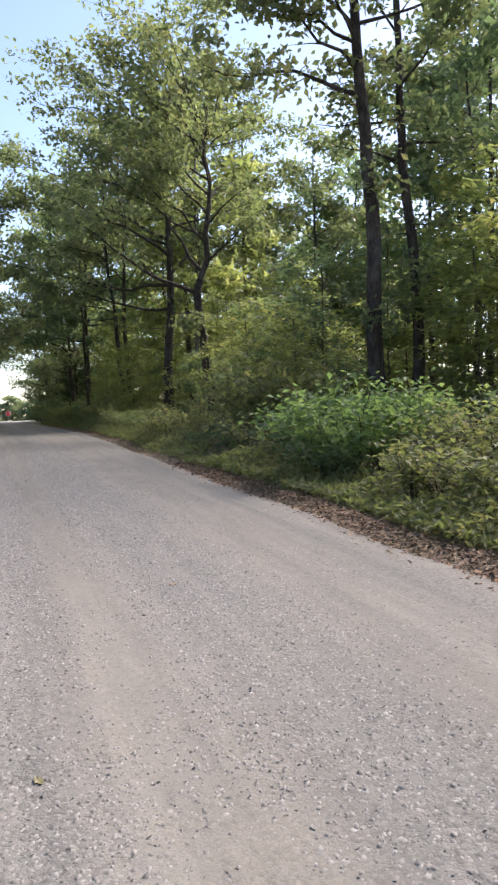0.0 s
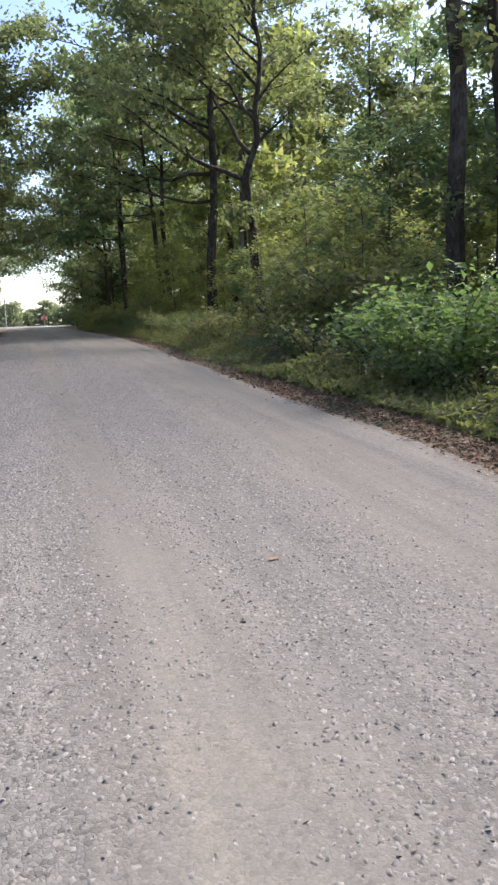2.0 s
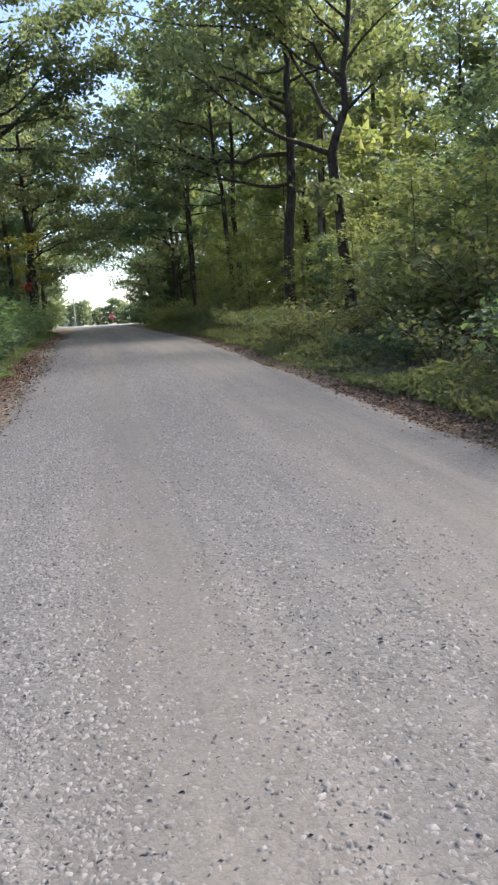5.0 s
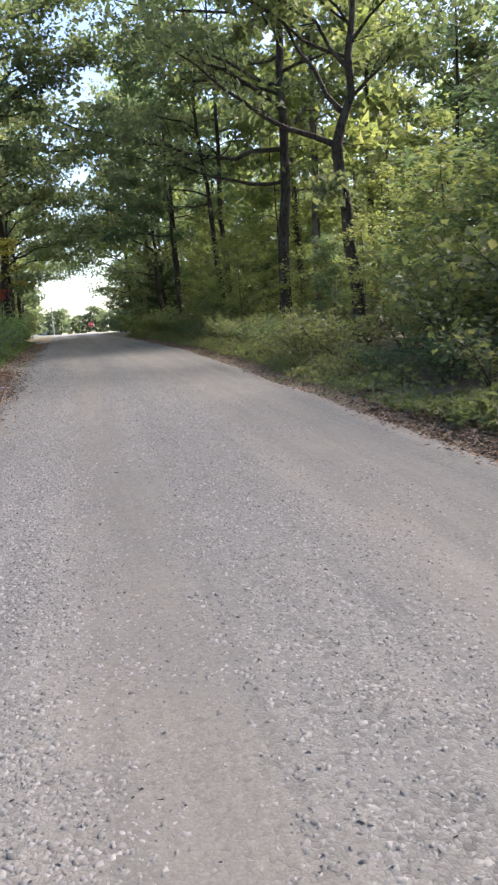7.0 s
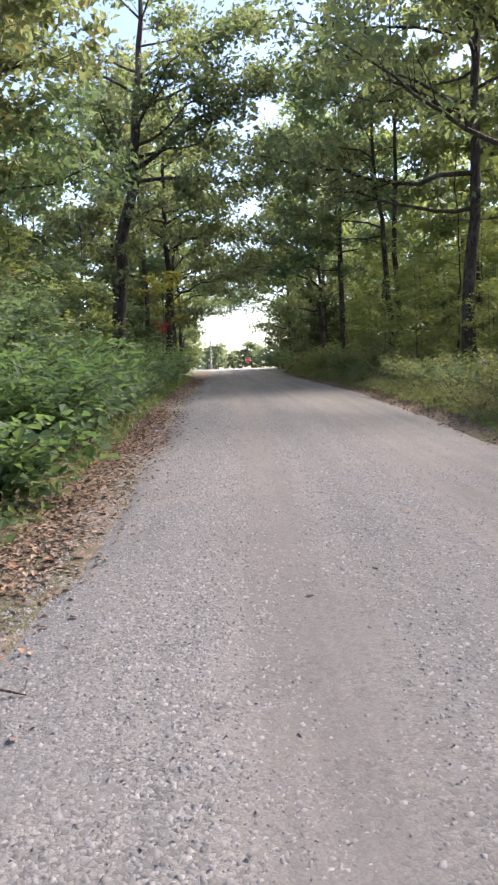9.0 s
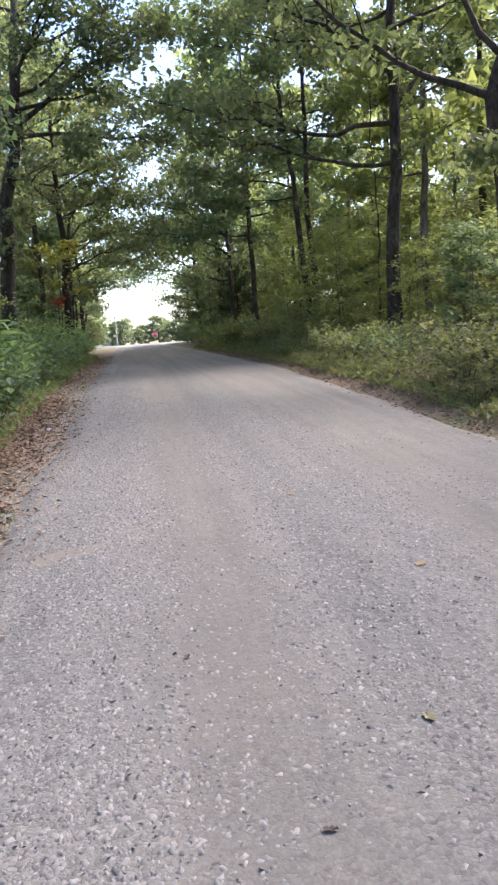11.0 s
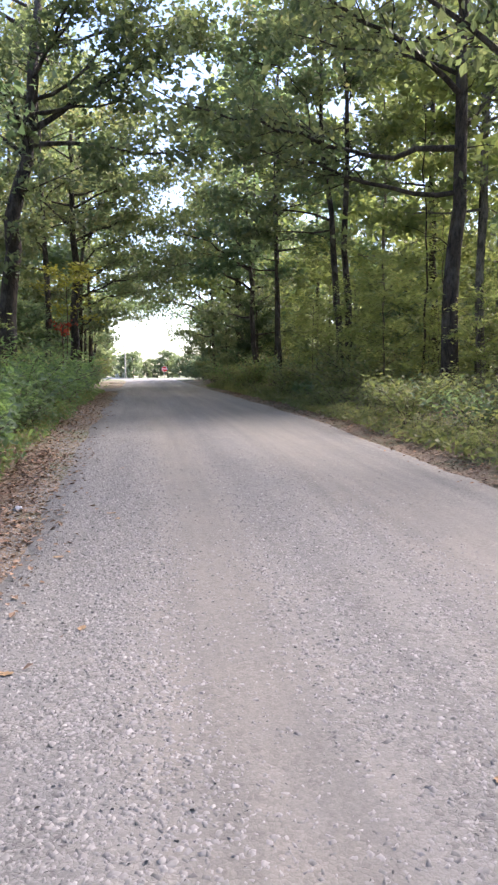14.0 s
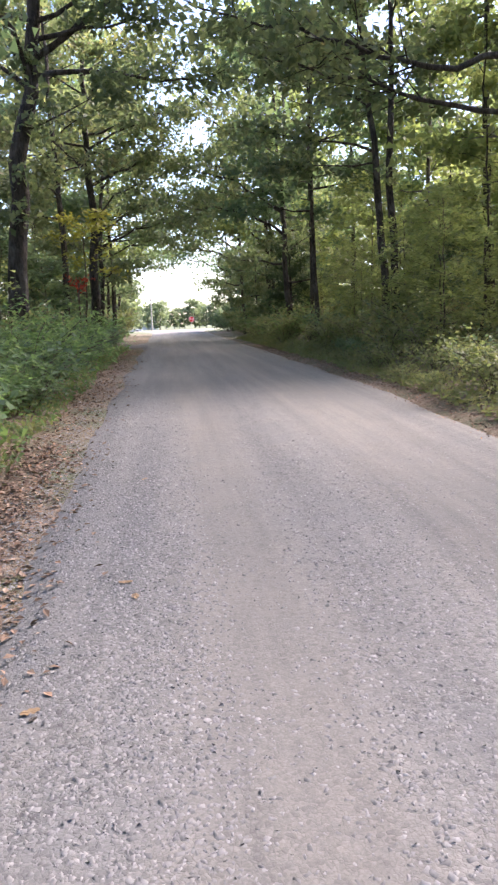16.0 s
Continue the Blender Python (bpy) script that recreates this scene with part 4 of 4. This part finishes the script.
dv = []
for x in steps_of((-16, ROAD_L + 0.3, 0.6)):
    widen = 1.6 * math.exp(-((x - ROAD_L) / 1.6) ** 2)
    dv += [(x, 53.6 - widen, max(land(53), soil(x, 53)) + 0.012), (x, 57.2 + widen, max(land(57), soil(x, 57)) + 0.012)]
df = [(2 * i, 2 * i + 2, 2 * i + 3, 2 * i + 1) for i in range(len(dv) // 2 - 1)]
tagged(new("road", mesh_of("road", dv, df, ROAD)), "gravel lane leaving through the trees", "road", kind="structure")


# ---------------------------------------------------------------- verge: weeds, litter, stones
def carpet(name, n, spots, size, spread, mat, label, category, seed, aspect=0.55, flat=0.5, droop=0.0, lift=0.0):
    r = np.random.default_rng(seed)
    c = np.array([spots(r) for _ in range(n)])
    v, f = leaves(r, c, np.array(spread), size, aspect=aspect, flat=flat, droop=droop)
    ob = new(name, tri_mesh(name, v, f, mat))
    return tagged(ob, label, category, kind="stuff")


def right_verge(r):
    y = r.uniform(2.5, 60) if r.uniform() > 0.4 else r.uniform(2.5, 16)
    d = (0.42 if y < 14 else 0.28) + abs(r.normal(0, 0.6))
    edge = road_edges(y)[1]
    x = edge + d
    top = 0.06 + 0.42 * min(1, d / 1.0) * (0.5 + noise.noise(Vector((x * 0.9, y * 0.8, 3))))
    return x, y, soil(x, y) + r.uniform(0.02, max(0.06, top))


def left_verge(r):
    y = r.uniform(11, 52)
    d = 0.62 + abs(r.normal(0, 0.6))
    x = road_edges(y)[0] - d
    top = 0.05 + 0.40 * min(1, (d - 0.5) / 1.0) * (0.5 + noise.noise(Vector((x * 0.9, y * 0.8, 9))))
    return x, y, soil(x, y) + r.uniform(0.02, max(0.06, top))


carpet("weeds", 17000, right_verge, 0.105, (0.03, 0.03, 0.02), WEED, "low mixed green and tan weeds on the verge", "weeds", 201, flat=0.6)
carpet("weeds", 2600, left_verge, 0.10, (0.03, 0.03, 0.02), LUSH, "low green weeds along the leaf litter", "weeds", 202, flat=0.6)
carpet("weeds", 4500, left_verge, 0.085, (0.05, 0.05, 0.02), WEED, "low olive and tan weeds on the leaf litter", "weeds", 206, flat=0.5)
carpet("grass", 3500, right_verge, 0.2, (0.03, 0.03, 0.01), WEED, "thin dry grass blades on the verge", "grass", 203, aspect=0.07, flat=0.3, droop=-0.9)


def right_litter(r):
    y = r.uniform(2, 50) if r.uniform() > 0.45 else r.uniform(2, 16)
    x = road_edges(y)[1] + r.normal(0.24, 0.22)
    return x, y, max(road_z(x, y), soil(x, y)) + r.uniform(0.004, 0.03)


def left_litter(r):
    y = r.uniform(9, 50) if r.uniform() > 0.5 else r.uniform(10, 26)
    x = road_edges(y)[0] - 0.44 + r.normal(0, 0.27)
    return x, y, max(road_z(x, y), soil(x, y)) + r.uniform(0.004, 0.03)


carpet("leaf_litter", 19000, right_litter, 0.05, (0, 0, 0), LITTER, "fallen brown leaves along the gravel's edge", "leaf litter", 204, aspect=0.6, flat=0.92)
carpet("leaf_litter", 15000, left_litter, 0.054, (0, 0, 0), LITTER, "fallen brown and orange leaves along the gravel", "leaf litter", 205, aspect=0.6, flat=0.92)


def gravel(n, seed, x0, x1, y0, y1, small, big):
    """Loose angular stones: a foot of four corners and a short ridge."""
    r = np.random.default_rng(seed)
    corner = np.array([(1, 0.7, 0), (-1, 0.75, 0), (-0.9, -0.7, 0), (0.9, -0.8, 0), (0.45, 0.05, 1), (-0.45, -0.05, 0.9)], dtype=float)
    tri = np.array([(0, 1, 5), (0, 5, 4), (1, 2, 5), (2, 3, 4), (2, 4, 5), (3, 0, 4)])
    ys, xs = r.uniform(y0, y1, n), r.uniform(x0, x1, n)
    track = np.exp(-((xs - 0.75) / 0.25) ** 2) + np.exp(-((xs - 2.6) / 0.4) ** 2)
    patchy = np.array([noise.noise(Vector((x * 1.6, y * 0.9, 3.0))) for x, y in zip(xs, ys)])
    thin = np.clip((xs - x0) / 0.3, 0, 1) * np.clip((x1 - xs) / 0.6, 0, 1) * np.clip((y1 - ys) / 7, 0, 1)
    keep = (r.uniform(0, 1, n) > 0.74 * np.minimum(track, 1) - 0.9 * patchy) & (r.uniform(0, 1, n) < thin)
    xs, ys = xs[keep], ys[keep]
    m = len(xs)
    zs = np.array([road_z(x, y) for x, y in zip(xs, ys)])
    s = np.minimum(big, small * np.exp(r.exponential(0.33, m)))
    p = corner[None] + r.uniform(-0.38, 0.38, (m, 6, 3)) * np.array([1, 1, 0.6])
    p *= np.stack([s, s * r.uniform(0.7, 1.05, m), s * r.uniform(0.45, 0.85, m)], 1)[:, None, :]
    a = r.uniform(0, 6.283, m)
    ca, sa = np.cos(a)[:, None], np.sin(a)[:, None]
    q = np.stack([p[..., 0] * ca - p[..., 1] * sa, p[..., 0] * sa + p[..., 1] * ca, p[..., 2]], 2)
    q += np.stack([xs, ys, zs - s * 0.16], 1)[:, None, :]
    f = (np.arange(m)[:, None, None] * 6 + tri[None]).reshape(-1, 3)
    return tri_mesh("gravel", q.reshape(-1, 3), f, STONE, smooth=True)


tagged(new("gravel", gravel(62000, 301, -1.1, 0.75, 5.5, 30, 0.0076, 0.0155)), "loose pale grey gravel stones at the road's edge", "gravel", kind="stuff")
tagged(new("gravel", gravel(12000, 303, -1.4, -0.2, 8.5, 40, 0.0075, 0.016)), "loose pale gravel strewn into the leaf litter", "gravel", kind="stuff")
tagged(new("gravel", gravel(4500, 304, ROAD_R - 0.1, ROAD_R + 0.5, 3, 20, 0.0075, 0.016)), "loose pale gravel strewn along the verge", "gravel", kind="stuff")
tagged(new("gravel", gravel(105000, 302, -0.3, ROAD_R - 0.9, 1.6, 26, 0.0076, 0.0155)), "loose grey and buff gravel stones on the road", "gravel", kind="stuff")

# a tongue of bare packed sand at the road's edge
SAND = plain_mat("packed_sand", (0.205, 0.185, 0.155), 0.95, dirt=0.22, scale=14)
sand = bmesh.new()
rings = []
for k in (0.0, 0.55, 1.0):
    ring = []
    for i in range(28 if k else 1):
        a = 2 * math.pi * i / 28
        far = k * (1 + 0.3 * noise.noise(Vector((math.cos(a) * 1.6, math.sin(a) * 1.6, 4.0))))
        u, w = 0.46 * far * math.cos(a), 0.17 * far * math.sin(a)
        x, y = -0.2 + u * 0.9 - w * 0.43, 16.4 + u * 0.43 + w * 0.9
        ring.append(sand.verts.new((x, y, road_z(x, y) + 0.0035 - 0.008 * k * k)))
    rings.append(ring)
for i in range(28):
    j = (i + 1) % 28
    sand.faces.new((rings[0][0], rings[1][i], rings[1][j]))
    sand.faces.new((rings[1][i], rings[2][i], rings[2][j], rings[1][j]))
sand_mesh = bpy.data.meshes.new("sand_patch")
sand.to_mesh(sand_mesh)
sand.free()
sand_mesh.materials.append(SAND)
tagged(new("sand_patch", sand_mesh), "tongue of bare tan sand over the gravel's edge", "sand", kind="stuff")


# fallen leaves and scraps that lie singly on the road
def blade_mesh(seed, size):
    r = np.random.default_rng(seed)
    bm = bmesh.new()
    n = 9
    ring = []
    for i in range(n * 2):
        a = math.pi * i / n
        lobe = 1.0 if i % 2 else 0.66
        x = math.cos(a) * size * 0.5 * (0.9 + 0.1 * lobe)
        y = math.sin(a) * size * 0.3 * lobe
        ring.append(bm.verts.new((x, y, 0.005 * abs(math.sin(a)) + 0.004 * math.cos(a) ** 2 + r.uniform(0, 0.004))))
    mid = bm.verts.new((0, 0, 0.004))
    for i in range(n * 2):
        bm.faces.new((mid, ring[i], ring[(i + 1) % (n * 2)]))
    me = bpy.data.meshes.new("fallen_leaf")
    bm.to_mesh(me)
    bm.free()
    return me


LEAF_TAN = plain_mat("dry_leaf_tan", (0.34, 0.22, 0.11), 0.7, dirt=0.5, scale=40)
LEAF_DARK = plain_mat("dry_leaf_dark", (0.075, 0.06, 0.045), 0.8, dirt=0.5, scale=40)
LEAF_GREEN = plain_mat("fallen_leaf_green", (0.19, 0.17, 0.075), 0.6, dirt=0.4, scale=40)
kinds = []
for i, (mt, sz, lab) in enumerate(((LEAF_TAN, 0.085, "single dry tan leaf on the gravel"), (LEAF_DARK, 0.045, "single dark curled leaf on the gravel"), (LEAF_GREEN, 0.07, "single green leaf on the gravel"))):
    me = blade_mesh(400 + i, sz)
    me.materials.append(mt)
    kinds.append((me, lab))
rl = np.random.default_rng(55)
spots = [(-0.29, 20.25, 0), (0.17, 3.06, 2), (0.74, 13.65, 1), (1.94, 15.23, 1), (0.09, 21.34, 0), (-0.04, 18.89, 0), (-0.27, 20.19, 1), (-0.15, 16.97, 1), (-0.51, 18.0, 0), (-0.42, 21.13, 1), (1.21, 14.1, 2)]
spots += [(rl.uniform(-0.5, 0.2), rl.uniform(11, 26), int(rl.integers(2))) for _ in range(3)]
spots += [(rl.uniform(0.2, 3.8), rl.uniform(4, 26), int(rl.integers(2))) for _ in range(6)]
for x, y, k in spots:
    me, lab = kinds[k]
    ob = new("fallen_leaf", me)
    ob.location = (x, y, road_z(x, y) + 0.001)
    ob.rotation_euler = (rl.uniform(-0.06, 0.06), rl.uniform(-0.06, 0.06), rl.uniform(0, 6.28))
    tagged(ob, lab, "leaf", "fallen leaves on the road")


def scrap(name, x, y, size, mat, label, category, seed):
    bm = bmesh.new()
    bmesh.ops.create_icosphere(bm, subdivisions=2, radius=size)
    for v in bm.verts:
        v.co *= 1 + 0.5 * noise.noise(v.co * 30 + Vector((seed, 0, 0)))
        v.co.z = max(v.co.z, -size * 0.3) * 0.7
    me = bpy.data.meshes.new(name)
    bm.to_mesh(me)
    bm.free()
    me.materials.append(mat)
    ob = new(name, me)
    ob.location = (x, y, max(road_z(x, y), soil(x, y)) + size * 0.2)
    return tagged(ob, label, category)


scrap("crumpled_paper", 4.5, 22.5, 0.05, PAPER, "crumpled white paper on the leaf litter", "litter", 3)
scrap("wrapper", -0.82, 22.0, 0.045, BLUE, "blue and white wrapper in the dry leaves", "litter", 8)
stick = Tubes()
stick.add(curve_path(np.random.default_rng(9), (0, 0, 0.012), -15, 0.5, 4, -2, 6, 0.1), [0.011, 0.011, 0.01, 0.009, 0.008, 0.006, 0.004], 6)
twig = new("twig", stick.mesh("twig", TWIG))
twig.location = (-1.05, 12.75, soil(-0.9, 12.75) + 0.03)
tagged(twig, "thin dead brown twig on the gravel's edge", "twig")
